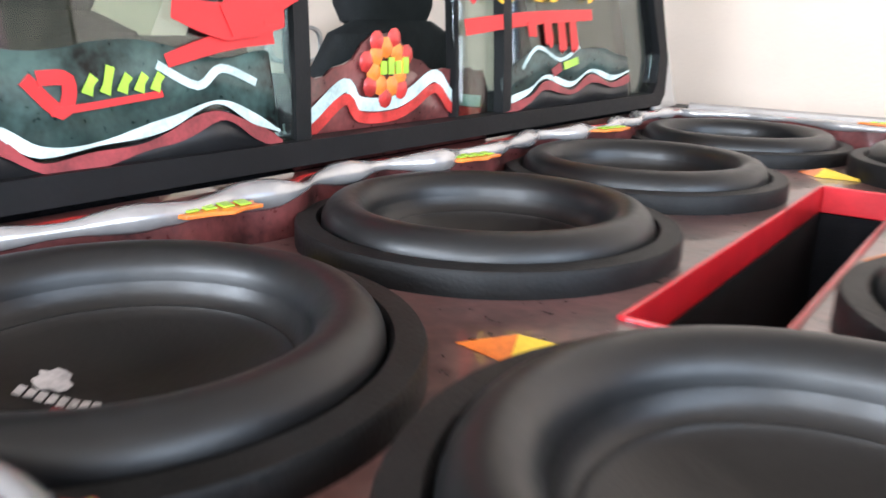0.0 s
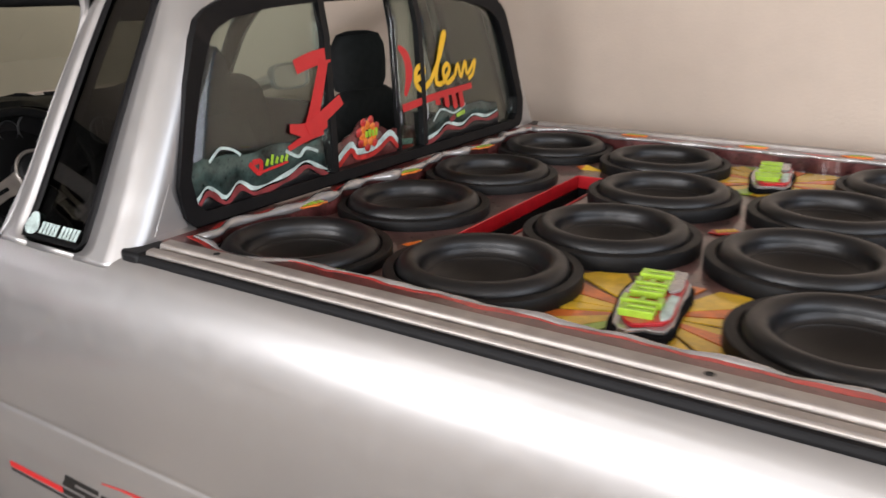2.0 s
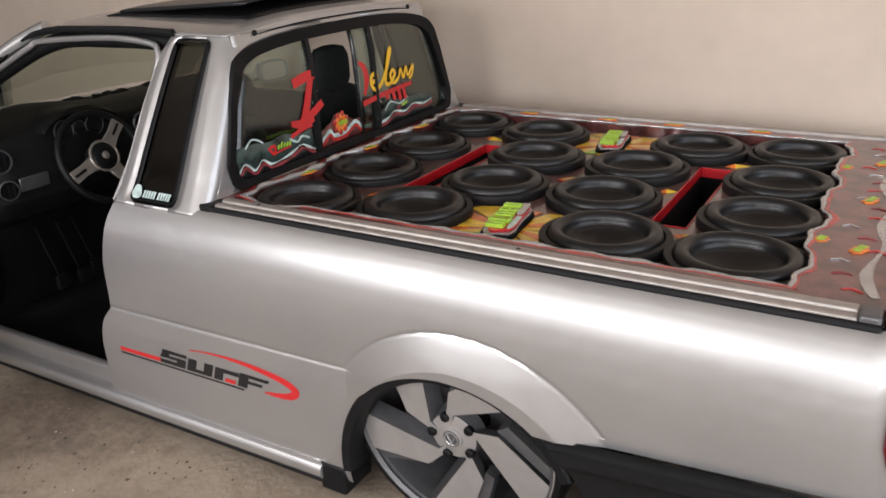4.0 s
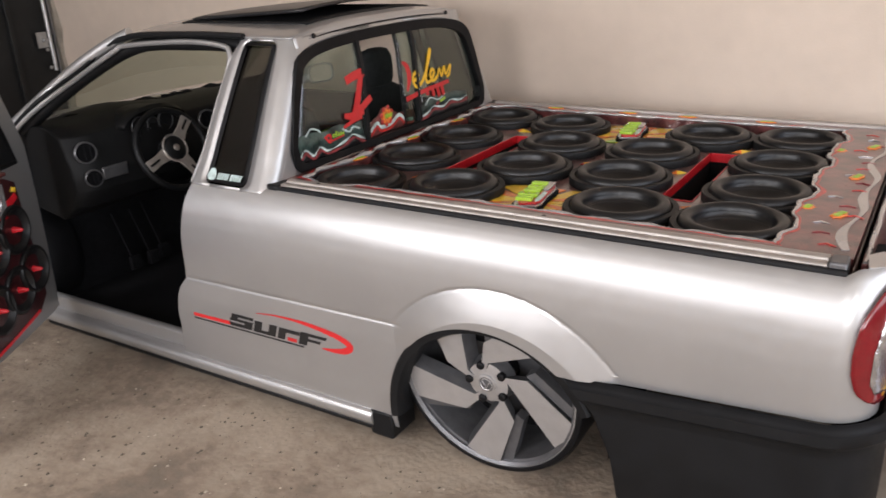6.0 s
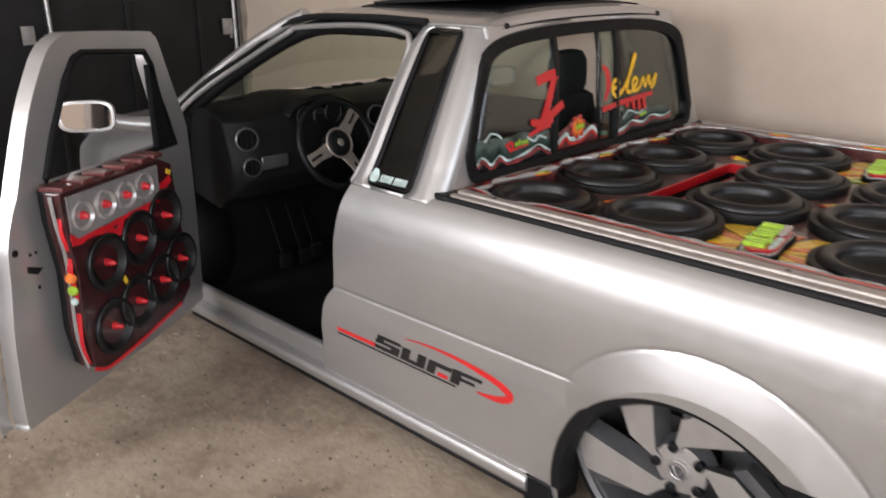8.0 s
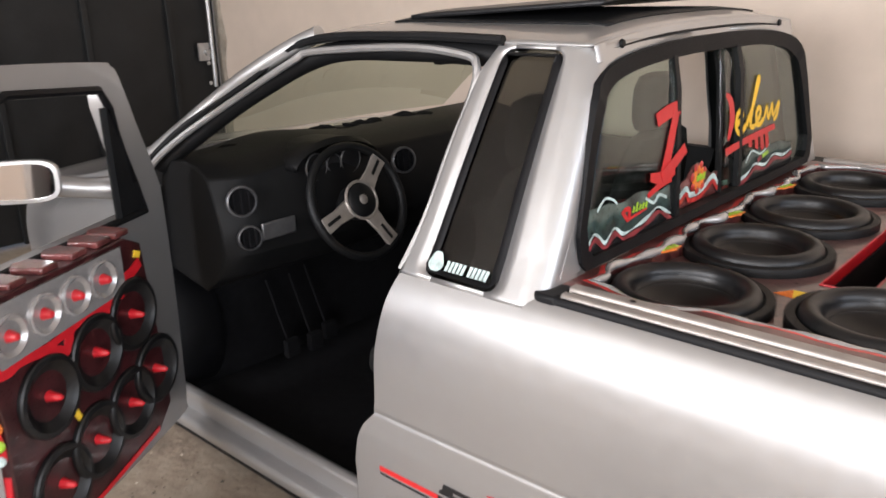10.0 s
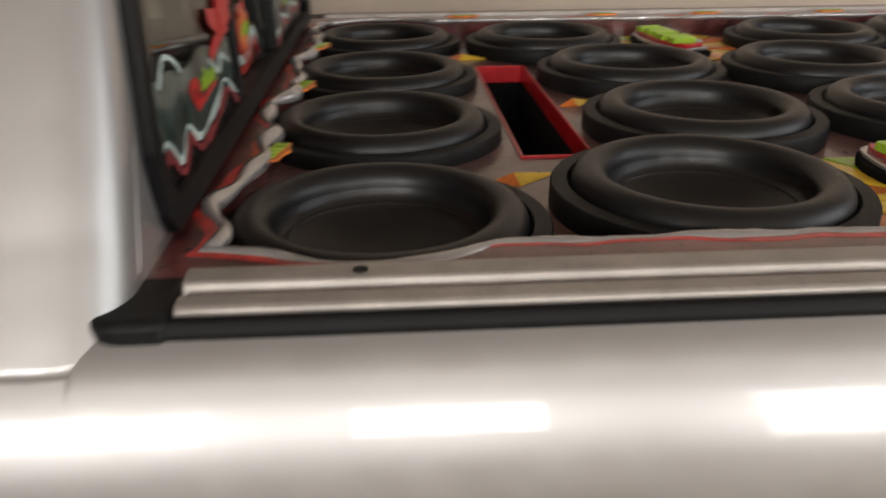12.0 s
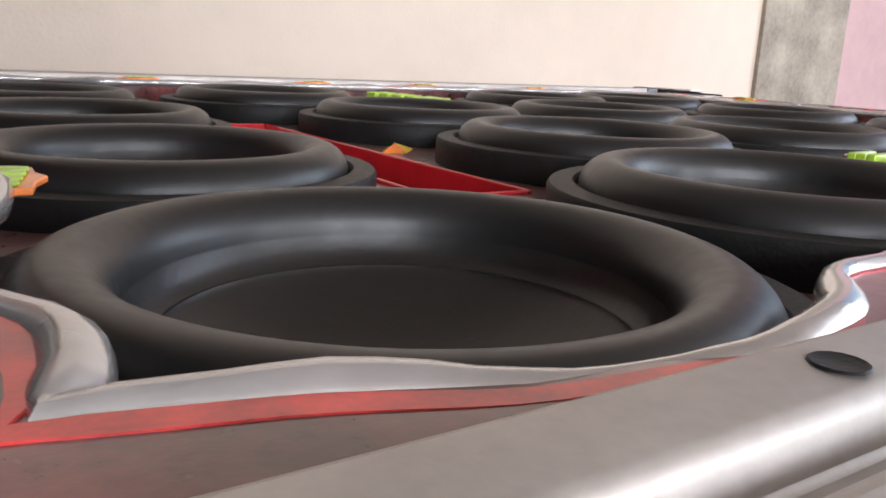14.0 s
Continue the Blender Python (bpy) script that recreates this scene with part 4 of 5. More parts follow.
# ---- woofers ----
def woofer(x, y):
    w = thing("woofer", "large black woofer with a rubber surround set in the deck", "speaker", (x, y, DZ), "woofers in the deck")
    m = pose(x, y, DZ)
    bm = bmesh.new()
    lathe(bm, [(0.165, -0.010), (0.1895, -0.010), (0.1905, -0.008), (0.1905, 0.019), (0.1885, 0.0225), (0.170, 0.0235), (0.1675, 0.020), (0.165, 0.008)], 64, m)
    part("basket_ring", bm, GASKET, w, "black gasket ring")
    bm = bmesh.new()
    prof = [(0.1655, 0.010)] + [(0.1425 + 0.0225 * math.cos(a), 0.019 + 0.024 * math.sin(a)) for a in np.linspace(0, math.pi, 15)] + [(0.1185, 0.012)]
    lathe(bm, prof, 72, m)
    part("surround", bm, ROLL, w, "rolled rubber surround")
    bm = bmesh.new()
    lathe(bm, [(0.1195, 0.018), (0.1175, 0.011), (0.1135, 0.004), (0.1085, 0.0012)], 64, m)
    part("cone", bm, CONE, w, "black paper cone")

    def dish(r):
        return 0.001 - 0.032 * (1 - (r / 0.1095) ** 2)

    bm = bmesh.new()
    lathe(bm, [(0.110, 0.0022), (0.1085, 0.0022)] + [(r, dish(r)) for r in (0.107, 0.10, 0.09, 0.078, 0.065, 0.05, 0.035, 0.02)] + [(0, dish(0))], 56, m)
    part("dust_cap", bm, CONE, w, "wide dished dust cap")
    rot = m @ Matrix.Rotation(radians(215), 4, "Z")

    def flat(bm, pts, mi=0):
        slab(bm, [rot @ Vector((u - 0.016, v - 0.014, dish(math.hypot(u - 0.016, v - 0.014)) + 0.0008)) for u, v in pts], 0.001, mi)

    bm = bmesh.new()
    for k in range(8):                       # a row of slanted bars and a round badge
        u = 0.082 - 0.0066 * k
        flat(bm, [(u, 0.002), (u - 0.0046, 0.002), (u - 0.0052, 0.0125 - 0.002 * (k % 2)), (u - 0.0006, 0.0125)])
    flat(bm, [(0.056, 0.015), (0.036, 0.015), (0.0355, 0.0185), (0.0555, 0.0185)], 1)
    flat(bm, [(0.068 + r * math.cos(t), -0.012 + r * math.sin(t)) for t, r in [(2 * math.pi * q / 14, 0.0125 if q % 4 else 0.009) for q in range(14)]])
    part("cone_print", bm, [PRINT, DRED], w, "faded grey printed bars and badge")
    return w


first = woofer(*WOOFERS[0])
for x, y in WOOFERS[1:]:
    turn = random.uniform(-12, 12)
    copy_thing(first, pose(x, y, DZ + (0.008 if x > 0.5 else 0.0), 0, 0, turn))


# ---- open driver's door ----
DU, DN, DH = Vector((0.46986, -0.88274, 0)), Vector((0.88274, 0.46986, 0)), Vector((-1.42, -0.10, 0))


def dp(s, z, n=0.0):
    return DH + DU * s + DN * n + Vector((0, 0, z))


outline = [(0.04, 0.30), (0.05, 0.19), (0.10, 0.15), (0.6, 0.12), (1.10, 0.115), (1.135, 0.13), (1.14, 0.2), (1.125, 0.45), (1.10, 0.62), (1.085, 0.74), (1.05, 0.83), (1.015, 0.89), (0.985, 0.96), (0.90, 1.15), (0.82, 1.28), (0.765, 1.345), (0.70, 1.378), (0.62, 1.386), (0.25, 1.36), (0.195, 1.345), (0.165, 1.31), (0.11, 1.16), (0.045, 0.99), (0.03, 0.9), (0.028, 0.6)]
hole = [(0.135, 0.90), (0.17, 1.0), (0.235, 1.23), (0.27, 1.285), (0.62, 1.315), (0.665, 1.30), (0.72, 1.235), (0.82, 1.06), (0.88, 0.93), (0.88, 0.90)]


def holed(bm, outer, inner, depth0, depth1, mi=0):
    for dep in (depth0, depth1):
        edges = []
        for lp in (outer, inner):
            vs = [bm.verts.new(dp(s, z, dep)) for s, z in lp]
            edges += [bm.edges.new((vs[q], vs[(q + 1) % len(vs)])) for q in range(len(vs))]
        bmesh.ops.triangle_fill(bm, edges=edges, use_beauty=True, normal=DN)
    for lp in (outer, inner):
        a, b = [bm.verts.new(dp(s, z, depth0)) for s, z in lp], [bm.verts.new(dp(s, z, depth1)) for s, z in lp]
        for q in range(len(a)):
            r = (q + 1) % len(a)
            face(bm, [a[q], a[r], b[r], b[q]])
    bmesh.ops.remove_doubles(bm, verts=bm.verts, dist=1e-5)


bm = bmesh.new()
holed(bm, [(p.x, p.y) for p in smooth_curve([(s, z, 0) for s, z in outline + outline[:1]], 4)[:-1]], [(p.x, p.y) for p in smooth_curve([(s, z, 0) for s, z in hole], 3)], -0.05, 0.012)
door = part("door", bm, SILVER, truck, "silver driver's door standing open", bevel=0.008)
bm = bmesh.new()                       # outer skin lip along the trailing edge
lip = smooth_curve([dp(1.06, 0.80, -0.055), dp(1.125, 0.66, -0.06), dp(1.155, 0.45, -0.06), dp(1.17, 0.2, -0.06), dp(1.165, 0.11, -0.06)], 5)
ribbon(bm, lip, 0.05, 0.006, DN)
part("skin_edge", bm, SILVER, door, bevel=0.002)
bm = bmesh.new()
tube(bm, [dp(s, z, 0.016) for s, z in hole], 0.012, 8, 0, True)
part("door_seal", bm, RUBBER, door, "black window seal")
bm = bmesh.new()
slab(bm, [dp(s, z, 0.0121) for s, z in ((0.13, 0.905), (0.175, 1.01), (0.24, 1.235), (0.262, 1.235), (0.262, 0.905))], 0.006, 0, DN)
box(bm, 0, 0.012, -0.008, 0.008, 0, 0.33, 0, Matrix.Translation(dp(0.265, 0.905, 0.012)))
part("sail_panel", bm, BLACK, door, "black mirror corner panel")
bm = bmesh.new()
for s, z, r in ((1.06, 0.725, 0.012), (1.0, 0.70, 0.006), (0.975, 0.7, 0.005), (0.985, 0.58, 0.006)):
    lathe(bm, [(0, 0.002), (r, 0.002), (r * 1.1, -0.004)], 14, Matrix.Translation(dp(s, z, 0.0125)) @ DN.to_track_quat("Z", "Y").to_matrix().to_4x4())
slab(bm, [dp(s, z, 0.0122) for s, z in ((0.955, 0.64), (1.02, 0.665), (1.025, 0.645), (0.985, 0.625))], 0.003, 0, DN)
part("latch", bm, BLACK, door, "black latch and bolt holes")
# wing mirror
def wing_mirror(c, face_dir, parent):
    m = Matrix.Translation(c) @ Vector(face_dir).to_track_quat("Z", "Y").to_matrix().to_4x4()
    bm = bmesh.new()
    rows = []
    for zz, k in ((0.0, 1.0), (-0.02, 1.02), (-0.05, 0.93), (-0.075, 0.7), (-0.085, 0.3)):
        rows.append([m @ Vector((0.105 * k * (1 if math.cos(a) > 0 else -1) * abs(math.cos(a)) ** 0.55, 0.06 * k * (1 if math.sin(a) > 0 else -1) * abs(math.sin(a)) ** 0.55, zz)) for a in np.linspace(0, 2 * math.pi, 33)[:-1]])
    vs = sheet(bm, rows, 0, True)
    face(bm, vs[-1])
    inner = [[m @ Vector((0.094 * (1 if math.cos(a) > 0 else -1) * abs(math.cos(a)) ** 0.55, 0.05 * (1 if math.sin(a) > 0 else -1) * abs(math.sin(a)) ** 0.55, zz)) for a in np.linspace(0, 2 * math.pi, 33)[:-1]] for zz in (0.001, -0.006)]
    sheet(bm, [rows[0], inner[0], inner[1]], 0, True)
    mm = part("wing_mirror", bm, SILVER, parent, "silver wing mirror housing")
    bm = bmesh.new()
    face(bm, [bm.verts.new(p) for p in inner[1]])
    part("mirror_glass", bm, MIRROR, parent if parent is not truck else mm)
    return m


wing_mirror(dp(0.435, 1.052, -0.16), (0.80, -0.58, 0.02), door)
bm = bmesh.new()
tube(bm, [dp(0.36, 1.03, -0.17), dp(0.27, 1.0, -0.08), dp(0.22, 0.99, -0.02)], [0.035, 0.03, 0.035], 10)
part("mirror_arm", bm, SILVER, door)

# speaker pod on the door
pod = [(0.30, 0.52), (0.29, 0.33), (0.36, 0.27), (0.60, 0.235), (0.83, 0.215), (0.905, 0.25), (0.93, 0.40), (0.92, 0.60), (0.945, 0.80), (0.945, 0.90), (0.40, 0.895), (0.33, 0.86)]
bm = bmesh.new()
a = [bm.verts.new(dp(s * 1.0 - 0.02, z, 0.013)) for s, z in pod]
b = [bm.verts.new(dp(s, z, 0.055)) for s, z in pod]
c = [bm.verts.new(dp(s, z, 0.12)) for s, z in pod]
for q in range(len(pod)):
    r = (q + 1) % len(pod)
    face(bm, [a[q], a[r], b[r], b[q]], 1)
    face(bm, [b[q], b[r], c[r], c[q]], 0)
face(bm, c, 0)
podp = part("speaker_pod", bm, [PODBASE, BLACK], door, "maroon airbrushed speaker pod", smooth=False, bevel=0.004)
bm = bmesh.new()
for s in (0.90, 0.80, 0.69, 0.58, 0.48, 0.40):
    bm = bmesh.new()
    slab(bm, [dp(s - 0.045, 0.896, 0.02), dp(s, 0.896, 0.005), dp(s + 0.035, 0.896, 0.03), dp(s + 0.02, 0.896, 0.11), dp(s - 0.04, 0.896, 0.11)], 0.018)
    part("pod_top", bm, MAROON, door, "glossy maroon scallop on the pod", bevel=0.004)
bm = bmesh.new()
ribbon(bm, smooth_curve([dp(0.44, 0.745, 0.1205), dp(0.62, 0.74, 0.1205), dp(0.78, 0.725, 0.1205), dp(0.93, 0.745, 0.1205), dp(0.945, 0.81, 0.1205), dp(0.93, 0.885, 0.1205)], 4)[:13], 0.02, 0.004, DN, 1)
slab(bm, [dp(s, z, 0.1206) for s, z in ((0.43, 0.755), (0.90, 0.735), (0.925, 0.76), (0.925, 0.885), (0.43, 0.88))], 0.006, 0, DN)
part("horn_plate", bm, [CHROME, RED], door, "silver painted horn plate")
bm = bmesh.new()
ribbon(bm, smooth_curve([dp(0.925, 0.73, 0.1206), dp(0.88, 0.725, 0.1206), dp(0.84, 0.735, 0.1206), dp(0.76, 0.72, 0.1206), dp(0.69, 0.69, 0.1206), dp(0.66, 0.74, 0.1206), dp(0.56, 0.745, 0.1206), dp(0.50, 0.715, 0.1206), dp(0.47, 0.78, 0.1206), dp(0.40, 0.79, 0.1206), dp(0.35, 0.81, 0.1206)], 4), 0.03, 0.004, DN)
part("red_flame", bm, RED, door, "red painted flame band")
bm = bmesh.new()
ribbon(bm, smooth_curve([dp(0.93, 0.86, 0.10), dp(0.945, 0.78, 0.10), dp(0.925, 0.68, 0.10), dp(0.93, 0.62, 0.10), dp(0.92, 0.5, 0.10), dp(0.935, 0.36, 0.10), dp(0.915, 0.27, 0.10)], 4), 0.022, 0.004, DU * 1.0, 0)
tube(bm, smooth_curve([dp(0.952, 0.89, 0.085), dp(0.95, 0.80, 0.09), dp(0.928, 0.66, 0.088), dp(0.93, 0.50, 0.085), dp(0.938, 0.38, 0.09), dp(0.915, 0.255, 0.095)], 5), 0.007, 6, 1)
part("pod_edge", bm, [RED, CHROME], door, "red and silver painted pod edge")
bm = bmesh.new()
ribbon(bm, smooth_curve([dp(0.915, 0.25, 0.121), dp(0.83, 0.222, 0.121), dp(0.6, 0.245, 0.121), dp(0.37, 0.28, 0.121)], 5), 0.014, 0.003, DN)
part("red_hem", bm, RED, door)
for k, (s, z, sz) in enumerate(((0.935, 0.60, 0.02), (0.935, 0.555, 0.018), (0.935, 0.515, 0.014))):
    bm = bmesh.new()
    lathe(bm, [(0, 0.008), (sz * 0.7, 0.007), (sz, 0.0)], 10, Matrix.Translation(dp(s, z, 0.1)) @ (DU + DN * 0.6).to_track_quat("Z", "Y").to_matrix().to_4x4())
    part("pod_emblem", bm, (ORANGE, LIME, WHITE)[k], door)
bm = bmesh.new()
ribbon(bm, [dp(0.70, 0.52, 0.1206), dp(0.68, 0.48, 0.1206), dp(0.705, 0.46, 0.1206)], [0.02, 0.014, 0.006], 0.004, DN)
part("yellow_flick", bm, YELLOW, door)
bm = bmesh.new()
ribbon(bm, [dp(0.37, 0.84, 0.1206), dp(0.345, 0.83, 0.1206)], 0.02, 0.004, DN)
part("yellow_flick", bm, YELLOW, door)
turn = DN.to_track_quat("Z", "Y").to_matrix().to_4x4()
for s, z in ((0.862, 0.805), (0.745, 0.812), (0.63, 0.815), (0.52, 0.818)):
    bm = bmesh.new()
    m = Matrix.Translation(dp(s, z, 0.127)) @ turn
    lathe(bm, [(0.053, 0.0), (0.053, 0.006), (0.048, 0.008), (0.042, 0.003), (0.018, -0.012)], 28, m, [0, 0, 0, 0])
    lathe(bm, [(0.019, -0.012), (0.016, 0.0), (0.009, 0.022), (0, 0.028)], 16, m, [1, 1, 1])
    part("tweeter", bm, [CHROME, RED], door, "silver horn tweeter with a red bullet")
for s, z in ((0.775, 0.605), (0.585, 0.635), (0.415, 0.675), (0.785, 0.362), (0.635, 0.40), (0.475, 0.425), (0.345, 0.47)):
    bm = bmesh.new()
    m = Matrix.Translation(dp(s, z, 0.1205)) @ turn
    lathe(bm, [(0.106, 0.0), (0.106, 0.010), (0.102, 0.014), (0.09, 0.015), (0.08, 0.006), (0.03, -0.014)], 36, m, [0, 0, 0, 0, 0])
    lathe(bm, [(0.03, -0.014), (0.016, -0.008)], 16, m, [0])
    lathe(bm, [(0.0165, -0.008), (0.013, 0.008), (0.008, 0.034), (0.0, 0.044)], 16, m, [1, 1, 1])
    part("midrange_speaker", bm, [ROLL, RED], door, "black midrange speaker with a red bullet")

# ---- cab inside ----
bm = bmesh.new()
box(bm, -1.66, 0.0, 0.03, mir(0.03), 0.02, 0.06)
part("cab_floor", bm, CARPET, truck, "black carpeted cab floor")
for x0, x1, z0, z1 in ((-0.06, -0.02, 0.06, 0.90), (-1.70, -1.66, 0.02, 0.95)):
    bm = bmesh.new()
    box(bm, x0, x1, 0.0, mir(0.0), z0, z1)
    part("bulkhead", bm, CARPET, truck)
bm = bmesh.new()
for z0, z1, y0, y1 in ((0.06, 0.90, mir(0.0), mir(0.03)),):
    box(bm, -1.64, -0.3, y0 - 0.0, y0 + 0.04, z0, z1)
part("far_door_card", bm, DASH, truck, "charcoal passenger door card")
bm = bmesh.new()
sheet(bm, [[(x, y, roof_z(x, y) - 0.022) for y in np.linspace(0.26, mir(0.26), 12)] for x in np.linspace(-1.05, -0.02, 12)])
part("headliner", bm, DASH, truck, "dark roof lining", solid=0.004)
pair("inner_pillar", lambda b: sheet(b, [[(front_edge(z) + 0.01, cab_y(z) + 0.012, z), (front_edge(z) + 0.012, cab_y(z) + 0.05, z), (quarter(min(max(z, QZ0), QZ1))[0], cab_y(z) + 0.05, z)] for z in np.linspace(0.86, 1.38, 20)]), DASH, truck, solid=0.004)
pair("jamb", lambda b: sheet(b, [[(door_edge(z) - 0.002, side_y(-0.5, z) + 0.002, z), (door_edge(z) + 0.004, side_y(-0.5, z) + 0.03, z), (door_edge(z) + 0.03, 0.02, z), (door_edge(z) + 0.05, 0.07, z)] for z in np.linspace(0.05, 0.90, 24)]), BLACK, truck, "black door jamb", solid=0.003)
# dashboard
bm = bmesh.new()
prof = [(-1.66, 0.60), (-1.66, 0.985), (-1.45, 1.005), (-1.33, 0.99), (-1.27, 0.955), (-1.245, 0.88), (-1.22, 0.80), (-1.215, 0.70), (-1.26, 0.62), (-1.4, 0.55)]
rows = []
for k in range(31):
    y = 0.0 + (mir(0.0)) * k / 30
    bulge = 0.035 * math.exp(-((y - 0.46) / 0.2) ** 2)
    e = max(0.0, 1 - min(y, mir(0.0) - y) / 0.08)
    rows.append([(x + (bulge if x > -1.4 else 0) - 0.05 * e * (1 if x > -1.4 else 0), y, z + (bulge * 0.9 if z > 0.9 else 0)) for x, z in prof])
vs = sheet(bm, rows, 0, True)
face(bm, vs[0])
face(bm, vs[-1])
dash = part("dashboard", bm, DASH, truck, "charcoal moulded dashboard", bevel=0.006)
def vent(c, r, mats=(CARPET, RIMDARK)):
    m = Matrix.Translation(c) @ Vector((0.93, -0.30, 0.12)).to_track_quat("Z", "Y").to_matrix().to_4x4()
    bm = bmesh.new()
    lathe(bm, [(r, -0.01), (r, 0.006), (r * 0.9, 0.01), (r * 0.84, 0.004), (r * 0.82, -0.012), (0, -0.012)], 28, m, [1, 1, 1, 0, 0])
    for k in (-0.5, 0, 0.5):
        box(bm, k * r - 0.003, k * r + 0.003, -r * 0.72, r * 0.72, -0.008, 0.002, 0, m)
    return part("vent", bm, list(mats), dash, "round dashboard vent")


vent((-1.232, 0.066, 0.885), 0.052)
vent((-1.205, 0.066, 0.765), 0.042)
vent((-1.21, 0.80, 0.90), 0.052)
bm = bmesh.new()
box(bm, 0.0, 0.012, 0.0, 0.14, -0.03, 0.03, 0, pose(-1.205, 0.11, 0.775))
part("switch_panel", bm, RIMDARK, dash, "grey switch panel", bevel=0.008)
bm = bmesh.new()
rows = []
for a in np.linspace(0, math.pi, 13):
    rows.append([(x, 0.46 + 0.19 * math.cos(a), 0.95 + (0.075 + h) * math.sin(a)) for x, h in ((-1.38, 0.0), (-1.215, 0.012), (-1.20, 0.0), (-1.25, -0.012))])
sheet(bm, rows)
part("instrument_hood", bm, DASH, dash, "hood over the instruments", solid=0.01)
bm = bmesh.new()
for y, r in ((0.38, 0.05), (0.54, 0.05), (0.46, 0.035)):
    lathe(bm, [(r, 0.0), (r * 0.92, 0.006), (r * 0.9, 0.0), (0, 0.0)], 24, pose(-1.226, y, 0.945, 0, 90, 0), [1, 1, 0])
part("instrument", bm, [DECALBLK, RIMDARK], dash, "ringed instrument dials")
# small loose clutter along the dashboard under the windscreen
random.seed(12)
bm = bmesh.new()
for k in range(26):
    y = random.uniform(0.25, 1.3)
    lathe(bm, [(0.0, 0.018), (random.uniform(0.02, 0.05), 0.012), (random.uniform(0.03, 0.06), 0.0)], 7, pose(-1.55 + random.uniform(-0.06, 0.08), y, 0.992, random.uniform(-15, 15), 0, 0))
tagged(part("dash_mat", bm, CARPET, dash, "crumpled black dash cover"), kind="stuff")

# steering wheel
sw = Matrix.Translation((-1.098, 0.456, 0.826)) @ Vector((0.92, -0.02, 0.38)).to_track_quat("Z", "Y").to_matrix().to_4x4()
bm = bmesh.new()
tube(bm, [sw @ Vector((0.200 * math.cos(t), 0.200 * math.sin(t), 0)) for t in np.linspace(0, 2 * math.pi, 49)[:-1]], 0.016, 10, 0, True)
wheel_ob = part("steering_wheel", bm, BLACK, truck, "black steering wheel with three broad silver spokes")
wq = Vector((0.92, -0.02, 0.38)).to_track_quat("Z", "Y")
SPOKES = (198, 43, 298)
bm = bmesh.new()
lathe(bm, [(0, 0.03), (0.05, 0.027), (0.062, 0.018), (0.068, 0.0), (0.06, -0.04), (0, -0.05)], 32, sw, [0, 0, 0, 0, 0])
part("horn_pad", bm, BLACK, wheel_ob, "round black horn pad")
bm = bmesh.new()
tube(bm, [sw @ Vector((0.067 * math.cos(t), 0.067 * math.sin(t), 0.017)) for t in np.linspace(0, 2 * math.pi, 33)[:-1]], 0.006, 6, 0, True)
part("pad_ring", bm, ALU, wheel_ob, "silver ring round the horn pad")
bm = bmesh.new()
lathe(bm, [(0, 0.033), (0.012, 0.033), (0.018, 0.0295)], 20, sw)
part("emblem", bm, ALU, wheel_ob, "plain round silver emblem")
for a in SPOKES:
    bm = bmesh.new()
    r = sw @ Matrix.Rotation(radians(a), 4, "Z")
    slab(bm, [r @ Vector(p) for p in ((0.060, -0.034, 0.0), (0.125, -0.026, 0.0), (0.192, -0.030, 0.0), (0.192, 0.030, 0.0), (0.125, 0.026, 0.0), (0.060, 0.034, 0.0))], 0.014, up=wq @ Vector((0, 0, 1)))
    spoke = part("spoke", bm, ALU, wheel_ob, "broad silver spoke", bevel=0.003)
    bm = bmesh.new()
    box(bm, 0.115, 0.180, -0.006, 0.006, 0.0142, 0.017, 0, r)
    part("spoke_slot", bm, BLACK, spoke, bevel=0.002)
bm = bmesh.new()
tube(bm, [sw @ Vector((0, 0, -0.04)), (-1.24, 0.46, 0.77), (-1.4, 0.46, 0.7)], 0.035, 12)
part("steering_column", bm, BLACK, truck)


